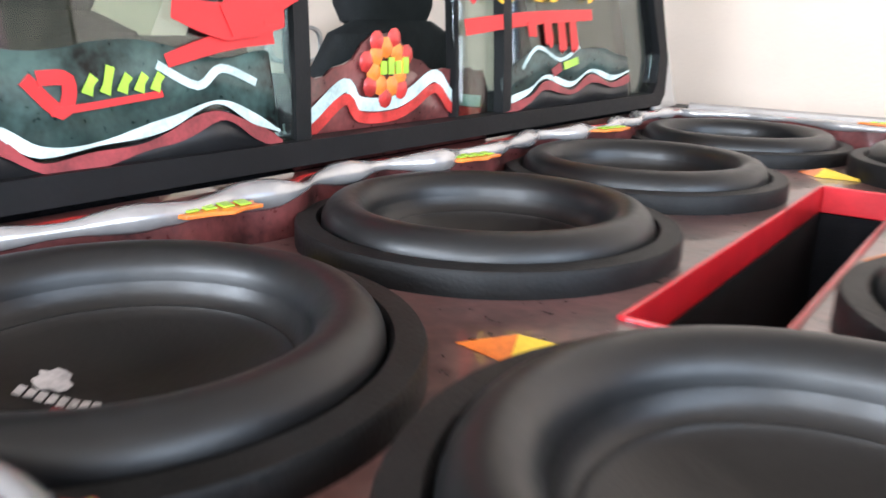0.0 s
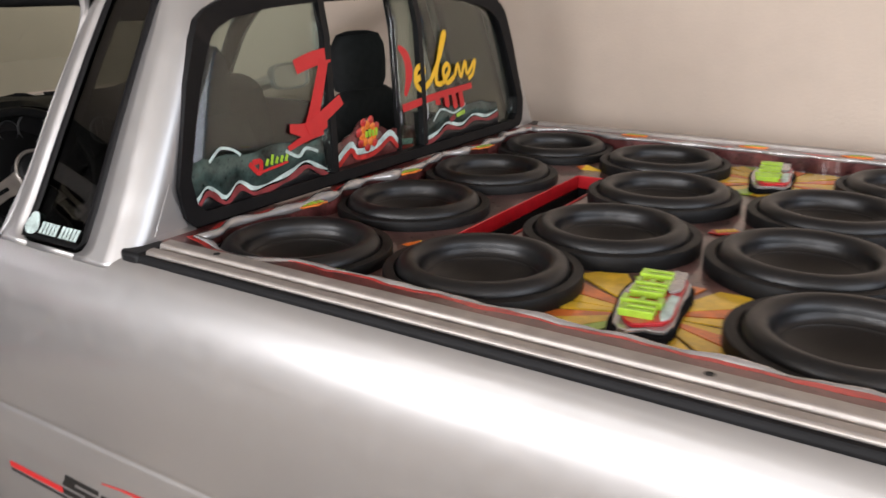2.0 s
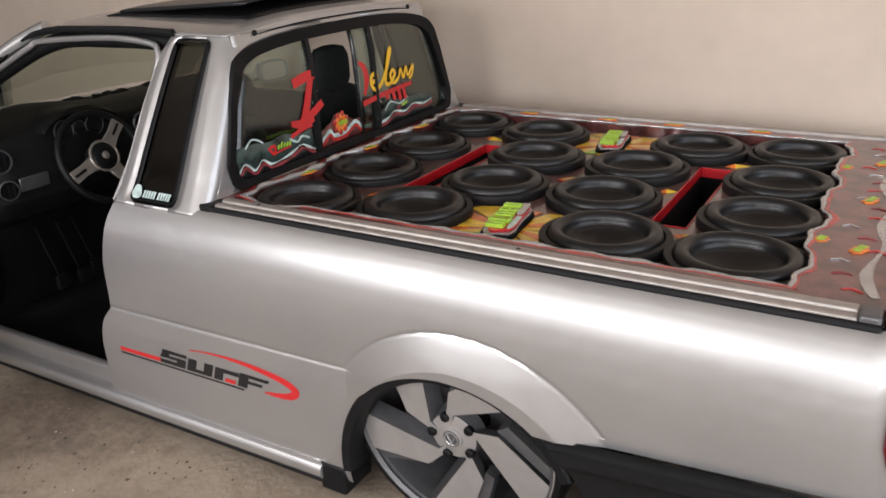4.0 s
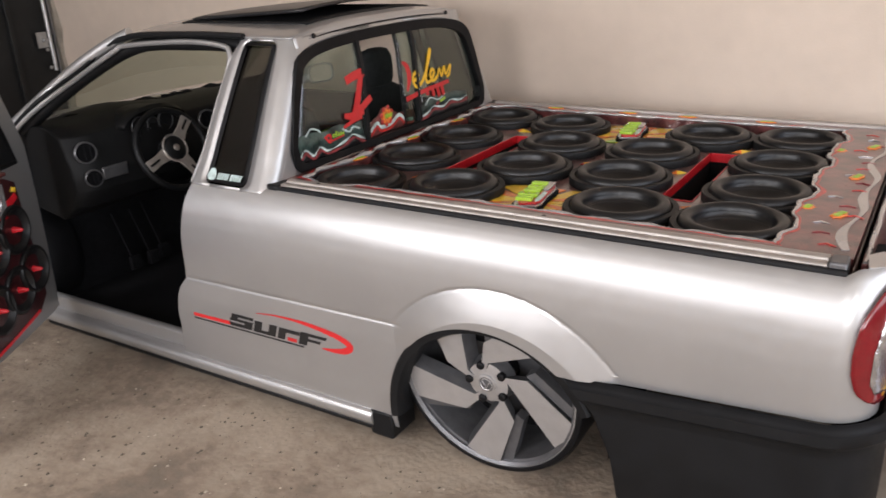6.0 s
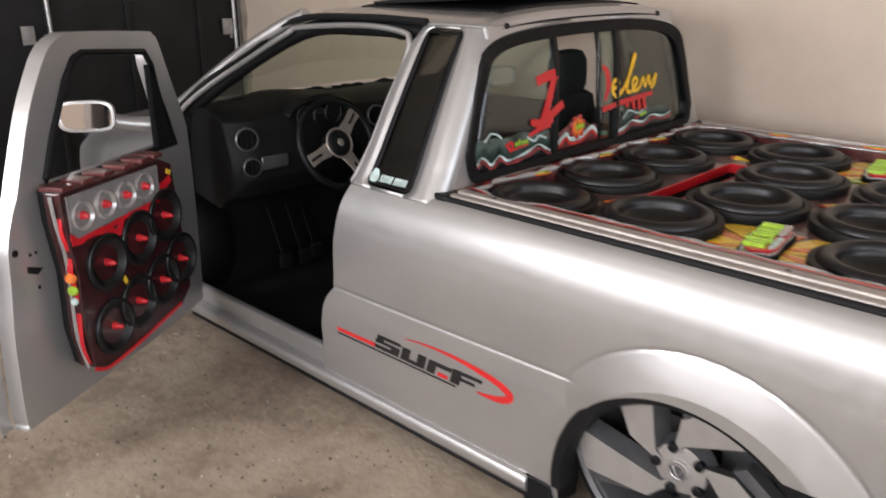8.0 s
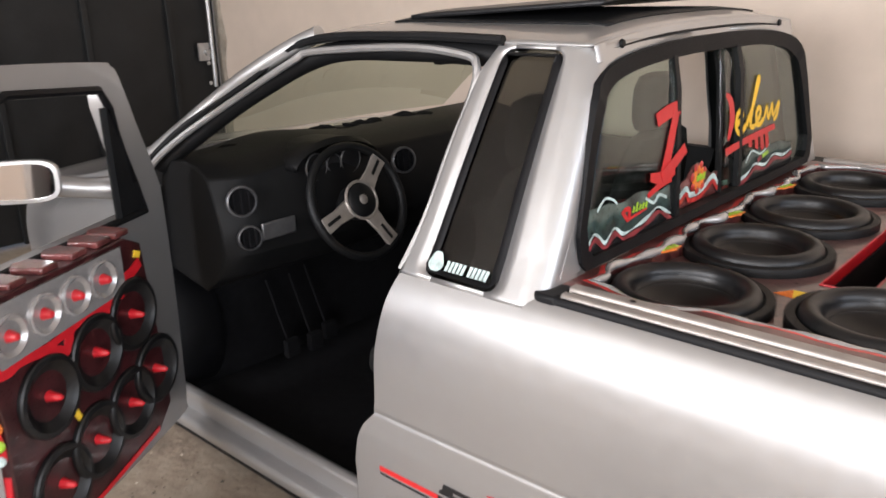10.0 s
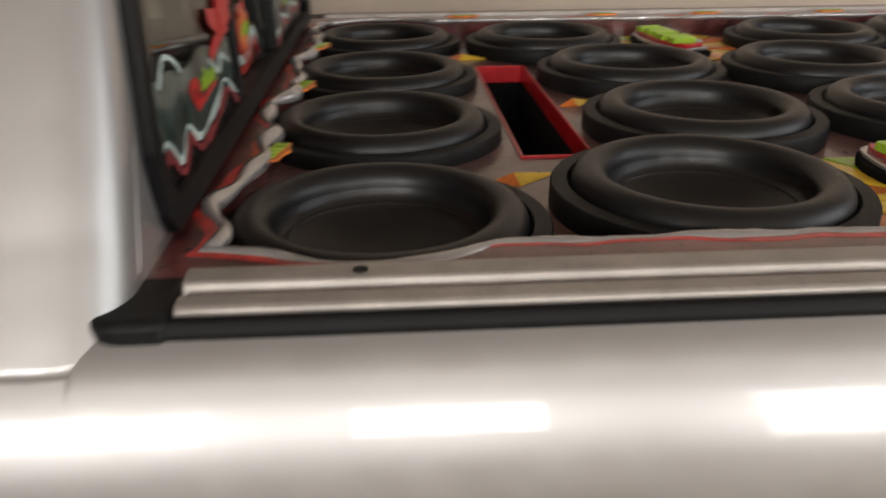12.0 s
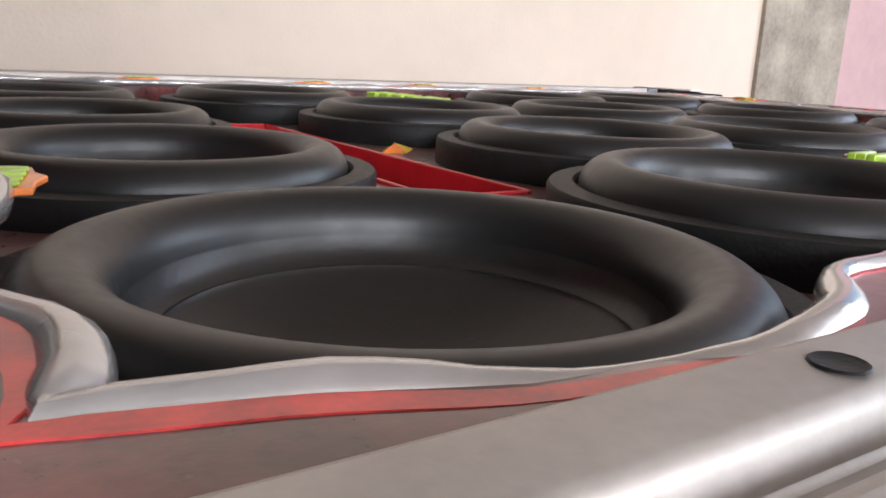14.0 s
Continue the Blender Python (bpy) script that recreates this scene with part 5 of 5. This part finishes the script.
# seats
def seat(y):
    bm = bmesh.new()
    rows = []
    for z, w, x, t in ((0.42, 0.22, -0.30, 0.10), (0.6, 0.235, -0.27, 0.11), (0.8, 0.235, -0.235, 0.11), (0.95, 0.21, -0.21, 0.10), (1.04, 0.16, -0.195, 0.085), (1.065, 0.10, -0.19, 0.05)):
        rows.append([(x - 0.13 + t * math.cos(a) * 0.6, y + w * (1 if math.sin(a) > 0 else -1) * abs(math.sin(a)) ** 0.6, z) for a in np.linspace(0, 2 * math.pi, 25)[:-1]])
    vs = sheet(bm, rows, 0, True)
    face(bm, vs[0])
    face(bm, vs[-1])
    s = part("seat", bm, SEAT, truck, "black fabric bucket seat")
    bm = bmesh.new()
    rows = []
    for z, k in ((1.045, 0.5), (1.06, 0.85), (1.09, 0.98), (1.15, 1.0), (1.20, 0.95), (1.235, 0.75), (1.245, 0.4)):
        rows.append([(-0.345 + 0.055 * k * math.cos(a), y + 0.125 * k * (1 if math.sin(a) > 0 else -1) * abs(math.sin(a)) ** 0.7, z) for a in np.linspace(0, 2 * math.pi, 25)[:-1]])
    vs = sheet(bm, rows, 0, True)
    face(bm, vs[0])
    face(bm, vs[-1])
    part("headrest", bm, SEAT, s, "black padded headrest")
    bm = bmesh.new()
    rows = [[(x, y + w * (1 if math.sin(a) > 0 else -1) * abs(math.sin(a)) ** 0.5, 0.36 + h * math.cos(a)) for a in np.linspace(0, 2 * math.pi, 25)[:-1]] for x, w, h in ((-0.88, 0.2, 0.05), (-0.84, 0.24, 0.08), (-0.5, 0.25, 0.09), (-0.34, 0.22, 0.08))]
    vs = sheet(bm, rows, 0, True)
    face(bm, vs[0])
    face(bm, vs[-1])
    part("cushion", bm, SEAT, s, "black seat cushion")
    bm = bmesh.new()
    box(bm, -0.86, -0.36, y - 0.2, y + 0.2, 0.06, 0.3)
    part("seat_base", bm, BLACK, s)


seat(0.47)
seat(1.17)
bm = bmesh.new()
tube(bm, [(-1.0, YC, 1.385), (-0.97, YC, 1.34), (-0.95, YC, 1.325)], 0.008, 8)
box(bm, -0.97, -0.935, YC - 0.12, YC + 0.12, 1.28, 1.345)
part("inside_mirror", bm, BLACK, truck, "black inside mirror", bevel=0.01)
bm = bmesh.new()
box(bm, -0.98, -0.84, 0.30, 0.66, 1.335, 1.352)
part("sun_visor", bm, DASH, truck, bevel=0.006)
wing_mirror(Vector((-1.28, 1.845, 0.985)), (0.98, -0.15, 0.05), truck)
bm = bmesh.new()
tube(bm, [(-1.33, 1.80, 0.97), (-1.36, 1.70, 0.95)], 0.03, 8)
part("mirror_arm", bm, SILVER, truck)
bm = bmesh.new()
for k, (x, y) in enumerate(((-1.45, 0.36), (-1.43, 0.46), (-1.47, 0.57))):
    bm = bmesh.new()
    box(bm, x, x + 0.03, y - 0.03, y + 0.03, 0.16, 0.23)
    tube(bm, [(x, y, 0.2), (x - 0.12, y, 0.45)], 0.006, 6)
    part("pedal", bm, CARPET, truck, "black foot pedal", bevel=0.004)

# bonnet and front wings
def wing_y(x, z):
    return side_y(-1.0, min(z, 0.80)) + 0.05 * step(-2.3, -2.75, x) + 0.12 * step(0.80, 0.93, z)


def front_wing(b):
    rows = []
    for x in np.linspace(-2.75, -1.615, 46):
        z0 = 0.05
        if abs(x + 1.95) < 0.39:
            z0 = max(0.05, 0.14 + math.sqrt(0.39 ** 2 - (x + 1.95) ** 2))
        top = 0.93 - 0.16 * step(-1.7, -2.75, x)
        rows.append([(x, wing_y(x, z0 + (top - z0) * k / 24 + 0.93 - top), z0 + (top - z0) * k / 24) for k in range(25)])
    sheet(b, rows)


pair("front_wing", front_wing, SILVER, truck, "silver front wing")
bm = bmesh.new()
sheet(bm, [[(x, y, 0.93 - 0.16 * step(-1.7, -2.75, x) + 0.045 * (1 - ((y - YC) / 0.80) ** 2)) for y in np.linspace(0.02, mir(0.02), 24)] for x in np.linspace(-2.78, -1.66, 24)])
part("bonnet", bm, SILVER, truck, "silver bonnet", solid=0.005)
bm = bmesh.new()
box(bm, -2.86, -2.74, 0.0, mir(0.0), 0.05, 0.78)
part("front_bumper", bm, BLACK, truck, bevel=0.05)

# ---- painted marks on the side ----
def sp(x, z):
    x = float(np.interp(x, [-0.50, -0.278, 0.252, 0.372], [-0.447, -0.238, 0.262, 0.405]))
    return Vector((x, side_y(x, z) - 0.0008, z))


bm = bmesh.new()
ribbon(bm, [sp(x, z) for x, z in ((-0.50, 0.296), (-0.42, 0.297), (-0.34, 0.298), (-0.272, 0.299))], [0.015, 0.015, 0.015, 0.015], 0.001, (0, -1, 0))
part("side_decal", bm, DECALRED, truck, "red decal bar")
bm = bmesh.new()
ribbon(bm, [sp(-0.50 + 0.065 * i, 0.279 + 0.0002 * i) for i in range(11)], 0.006, 0.001, (0, -1, 0))
part("side_decal", bm, DECALBLK, truck, "thin black decal line")
bm = bmesh.new()
arc = smooth_curve([sp(x, z) for x, z in ((-0.10, 0.378), (-0.01, 0.388), (0.11, 0.391), (0.23, 0.383), (0.325, 0.365), (0.368, 0.338), (0.345, 0.313), (0.30, 0.302), (0.25, 0.298))], 6)
ribbon(bm, arc, [0.003 + 0.024 * math.sin(math.pi * min(1, (i / (len(arc) - 1)) ** 1.6)) for i in range(len(arc))], 0.001, (0, -1, 0))
part("side_decal", bm, DECALRED, truck, "red swoosh decal")
# four slanted blocks of bars
H4, SL = 0.058, 0.022


def bars(x0, w, segs, mat):
    bm = bmesh.new()
    for a, b, c, d in segs:
        pts = [(x0 + w * a + SL * c, 0.291 + H4 * c - 0.004 * 0), (x0 + w * b + SL * c, 0.291 + H4 * c), (x0 + w * b + SL * d, 0.291 + H4 * d), (x0 + w * a + SL * d, 0.291 + H4 * d)]
        slab(bm, [sp(x, z) for x, z in pts], 0.001, 0, Vector((0, -1, 0)))
    part("side_decal", bm, mat, truck, "slanted black decal bars")


bars(-0.278, 0.135, ((0, 1, 0, 0.26), (0, 1, 0.42, 0.62), (0.05, 1, 0.78, 1.0), (0.66, 1, 0.26, 0.42), (0.05, 0.34, 0.62, 0.78)), DECALBLK)
bars(-0.132, 0.125, ((0, 0.34, 0.0, 0.9), (0.66, 1, 0, 0.9), (0.34, 0.66, 0, 0.24)), DECALBLK)
bars(0.005, 0.115, ((0, 0.36, 0, 0.88), (0.36, 1, 0.6, 0.88)), DECALBLK)
bars(0.06, 0.05, ((0, 1, 0.02, 0.28),), DECALRED)
bars(0.122, 0.13, ((0, 0.34, 0, 0.98), (0.34, 1, 0.76, 0.98), (0.34, 0.85, 0.36, 0.56)), DECALBLK)

# ---- painted marks on the rear window ----
def wp(y, z, o=0.0):
    old = 0.041 - 0.075 * (z - 0.88) / 0.52
    return Vector((gx(z) + 0.003 + o, y - (gx(z) - old) * (y + 0.405) / (0.969 - old), z))


WN = Vector((1, 0, 0.144)).normalized()


def stroke(pts, widths, mat, label, o=0.0, n=5):
    bm = bmesh.new()
    c = smooth_curve([wp(y, z, o) for y, z in pts], n)
    if isinstance(widths, (list, tuple)):
        widths = [float(np.interp(i / (len(c) - 1), np.linspace(0, 1, len(widths)), widths)) for i in range(len(c))]
    ribbon(bm, c, widths, 0.0008, WN)
    part("window_decal", bm, mat, rw, label)


stroke(((0.495, 1.206), (0.56, 1.220), (0.625, 1.226)), (0.034, 0.036, 0.036), DECALRED, "red painted stroke", 0.0015)
stroke(((0.60, 1.215), (0.55, 1.12), (0.515, 1.06)), (0.03, 0.035, 0.04), DECALRED, "red painted stroke", 0.003)
stroke(((0.442, 1.07), (0.50, 1.058), (0.57, 1.068), (0.548, 1.07)), (0.02, 0.035, 0.03, 0.03), DECALRED, "red painted stroke", 0.0045)
stroke(((0.50, 1.058), (0.57, 1.085), (0.64, 1.115)), (0.03, 0.03, 0.028), DECALRED, "red painted stroke", 0.006)
stroke(((0.430, 1.023), (0.50, 1.04), (0.56, 1.045)), (0.012, 0.018, 0.016), DECALRED, "red painted stroke", 0.0015)
stroke(((0.92, 1.225), (0.95, 1.20), (0.957, 1.15), (0.925, 1.09)), (0.012, 0.03, 0.034, 0.012), DECALRED, "red painted stroke", 0.0015)
stroke(((0.985, 1.125), (1.03, 1.145), (1.025, 1.165), (0.995, 1.155), (0.985, 1.12), (1.01, 1.098), (1.055, 1.115)), 0.017, DECALYEL, "yellow painted loop", 0.0015)
stroke(((1.055, 1.115), (1.115, 1.175), (1.165, 1.245), (1.15, 1.24), (1.10, 1.15), (1.09, 1.11), (1.12, 1.105)), 0.016, DECALYEL, "yellow painted loop", 0.003)
stroke(((1.12, 1.105), (1.165, 1.14), (1.155, 1.16), (1.13, 1.14), (1.145, 1.105), (1.19, 1.12)), 0.015, DECALYEL, "yellow painted loop", 0.0045)
stroke(((1.19, 1.12), (1.215, 1.155), (1.225, 1.115), (1.26, 1.16), (1.265, 1.12), (1.32, 1.16), (1.30, 1.12), (1.27, 1.105)), 0.012, DECALYEL, "yellow painted loop", 0.006)
stroke(((0.905, 1.057), (1.08, 1.072), (1.29, 1.082)), (0.022, 0.02, 0.018), DECALRED, "red painted underline", 0.0015)
for y, l in ((1.08, 0.02), (1.13, 0.03), (1.175, 0.04), (1.215, 0.04)):
    stroke(((y, 1.07), (y + 0.004, 1.07 - l), (y + 0.004, 1.066 - l)), (0.022, 0.026, 0.014), DECALRED, "red painted drip", 0.003)
# wavy band along the window's foot
WAVE = [(0.12, 0.945), (0.145, 0.966), (0.176, 0.984), (0.215, 0.953), (0.262, 0.978), (0.30, 0.955), (0.36, 0.958), (0.42, 0.968), (0.48, 0.984), (0.52, 0.965), (0.55, 0.95)]
WAVE2 = [(0.985, 0.952), (1.06, 0.965), (1.12, 0.985), (1.2, 0.97), (1.28, 0.99), (1.36, 0.975), (1.44, 0.985)]


def band(wave, tops, mats):
    c = smooth_curve([wp(y, z) for y, z in wave], 6)
    bm = bmesh.new()
    rows = []
    for i, p in enumerate(c):
        t = i / (len(c) - 1)
        top = float(np.interp(t, np.linspace(0, 1, len(tops)), tops)) + 0.005 * math.sin(i * 0.35)
        rows.append([wp(p.y, p.z), wp(p.y, (p.z + top) / 2), wp(p.y, top)])
    sheet(bm, rows)
    part("window_band", bm, mats[0], rw, "smoky teal painted band", solid=0.0008)
    bm = bmesh.new()
    ribbon(bm, [wp(p.y, p.z, 0.0012) for p in c], [0.007 + 0.004 * math.sin(i * 0.5) for i in range(len(c))], 0.0008, WN)
    part("window_decal", bm, WHITE, rw, "white painted wave")
    bm = bmesh.new()
    ribbon(bm, [wp(p.y, p.z - 0.013, 0.002) for p in c], [0.011 + 0.004 * math.sin(i * 0.6) for i in range(len(c))], 0.0008, WN)
    part("window_decal", bm, DRED, rw, "dark red painted wave")
    bm = bmesh.new()
    sheet(bm, [[wp(p.y, p.z - 0.008, -0.0005), wp(p.y, 0.931, -0.0005)] for p in c])
    part("window_band", bm, DECALBLK, rw, "black painted foot of the band", solid=0.0006)


band(WAVE, (1.02, 1.05, 1.035, 1.04, 1.03, 1.025), (GREENBAND,))
band(WAVE2, (0.985, 1.02, 1.04, 1.02, 1.03, 1.01), (GREENBAND,))
for pts, wd in ((((0.19, 1.035), (0.225, 1.058), (0.26, 1.05), (0.28, 1.035)), 0.006), (((0.42, 1.02), (0.46, 1.0), (0.49, 1.015), (0.53, 1.0)), 0.008), (((1.05, 1.0), (1.1, 1.03), (1.17, 1.01), (1.24, 1.03)), 0.006)):
    stroke(pts, wd, WHITE, "pale painted curl", 0.001)
stroke(((0.30, 1.012), (0.325, 0.985), (0.335, 1.01), (0.31, 1.012)), 0.012, DECALRED, "small red painted mark", 0.002)
stroke(((0.315, 0.985), (0.42, 0.995)), 0.006, DECALRED, "small red painted line", 0.003)
for k in range(5):
    y = 0.348 + 0.016 * k
    stroke(((y, 0.998), (y + 0.004, 1.006), (y + 0.009, 1.012 + 0.008 * (k == 1))), (0.010, 0.007, 0.008), LIME, "small lime painted mark", 0.004, 3)
stroke(((1.14, 0.99), (1.17, 1.0)), 0.014, DRED, "small red painted mark", 0.002)
stroke(((1.18, 1.0), (1.23, 1.008)), 0.012, LIME, "small lime painted mark", 0.002)
# painted panel behind the open sliding pane
bm = bmesh.new()
rows = []
for i in range(25):
    y = 0.60 + 0.385 * i / 24
    top = 1.0 + 0.05 * math.exp(-((y - 0.75) / 0.06) ** 2) - 0.035 * (i % 24 == 0) + 0.004 * math.sin(i * 1.9)
    rows.append([(0.006, y, 0.90), (0.006, y, (0.9 + top) / 2), (0.006, y, top)])
sheet(bm, rows)
pp = part("painted_panel", bm, MAROON, rw, "airbrushed panel behind the open pane", solid=0.006)
c = smooth_curve([(0.0125, y, z) for y, z in ((0.58, 0.945), (0.62, 0.958), (0.675, 0.99), (0.70, 0.968), (0.76, 0.965), (0.80, 0.975), (0.85, 0.995), (0.89, 0.965), (0.96, 0.955))], 6)
bm = bmesh.new()
ribbon(bm, c, 0.016, 0.001, (1, 0, 0))
part("window_decal", bm, WHITE, rw, "white painted wave")
bm = bmesh.new()
ribbon(bm, [p + Vector((0.001, 0, -0.016)) for p in c], 0.013, 0.001, (1, 0, 0))
part("window_decal", bm, REDART, rw, "red painted wave")
random.seed(21)
for k in range(15):
    bm = bmesh.new()
    a = 2 * math.pi * k / 15
    r = 0.024 + 0.012 * (k % 2)
    lathe(bm, [(0, 0.002), (0.011, 0.0015), (0.013, 0.0)], 9, pose(0.0145, 0.75 + r * 1.1 * math.cos(a), 1.008 + r * math.sin(a), 0, 90, 0))
    part("petal", bm, (ORANGE, REDART)[k % 2], rw)
for k in range(4):
    bm = bmesh.new()
    box(bm, 0.016, 0.018, 0.735 + 0.014 * k, 0.745 + 0.014 * k, 1.0, 1.016 + 0.004 * (k % 2))
    part("lime_mark", bm, LIME, rw)

# ---- steel gate at the garage's end ----
gatex = -4.6
steel_gate = thing("steel_gate", "dark painted steel garage gate with galvanised drop bolts", "gate", (gatex, 0.0, GZ))
y = -4.4
while y < 2.15:
    bm = bmesh.new()
    w = 0.62
    box(bm, gatex, gatex + 0.03, y + 0.006, min(y + w, 2.19) - 0.006, GZ + 0.03, 2.98)
    part("gate_panel", bm, GATE, steel_gate, smooth=False, bevel=0.006)
    bm = bmesh.new()
    box(bm, gatex + 0.03, gatex + 0.06, y - 0.02, y + 0.02, GZ + 0.02, 2.99)
    part("gate_post", bm, GATE, steel_gate, smooth=False, bevel=0.004)
    y += w
for yb, z0 in ((0.56, 0.93), (2.11, 0.84)):
    bm = bmesh.new()
    tube(bm, [(gatex + 0.085, yb, z0), (gatex + 0.085, yb, 1.9)], 0.016, 10)
    for z in (z0 + 0.03, z0 + 0.18):
        lathe(bm, [(0, 0.006), (0.014, 0.006), (0.016, 0.0)], 10, pose(gatex + 0.07, yb - 0.035, z, 0, 90, 0))
    part("drop_bolt", bm, STEEL, steel_gate, "galvanised drop bolt rod")
for yb, z0 in ((0.40, 1.06), (2.04, 1.04)):
    bm = bmesh.new()
    box(bm, gatex + 0.061, gatex + 0.075, yb - 0.04, yb + 0.05, z0, z0 + 0.13)
    lathe(bm, [(0, 0.03), (0.02, 0.03), (0.02, 0.0)], 12, pose(gatex + 0.076, yb + 0.02, z0 + 0.06, 0, 90, 0))
    part("hinge_plate", bm, STEEL, steel_gate, "galvanised hinge plate")
bm = bmesh.new()
random.seed(2)
rows = []
for k in range(30):
    z = GZ + 3.0 * k / 29
    rows.append([(gatex + 0.02, 2.2, z), (gatex + 0.10 + random.uniform(-0.02, 0.03), 2.185, z), (gatex + 0.13 + random.uniform(-0.02, 0.03), 2.2, z)])
sheet(bm, rows)
tagged(part("wall_edge", bm, ROUGHWALL), "broken bare cement edge of the wall by the gate", "wall", kind="structure")
# grit on the floor
random.seed(7)
bm = bmesh.new()
for k in range(2600):
    x, y = random.uniform(-2.6, 2.4), random.uniform(-2.2, -0.13)
    r = random.choice((0.002, 0.003, 0.004, 0.006, 0.009)) * random.uniform(0.7, 1.2)
    a = random.uniform(0, 6.28)
    vs = [bm.verts.new((x + r * math.cos(a + t) * random.uniform(0.6, 1.2), y + r * math.sin(a + t), GZ)) for t in (0, 1.6, 3.1, 4.7)]
    c = bm.verts.new((x, y, GZ + r * 0.7))
    for i in range(4):
        face(bm, [vs[i], vs[(i + 1) % 4], c], 1 if k % 5 == 0 else 0)
tagged(part("floor_grit", bm, [material("dark_grit", (0.10, 0.08, 0.06), 0.95), material("pale_grit", (0.42, 0.36, 0.28), 0.95)], smooth=False), "scattered grit and flakes on the concrete floor", "grit", kind="stuff")
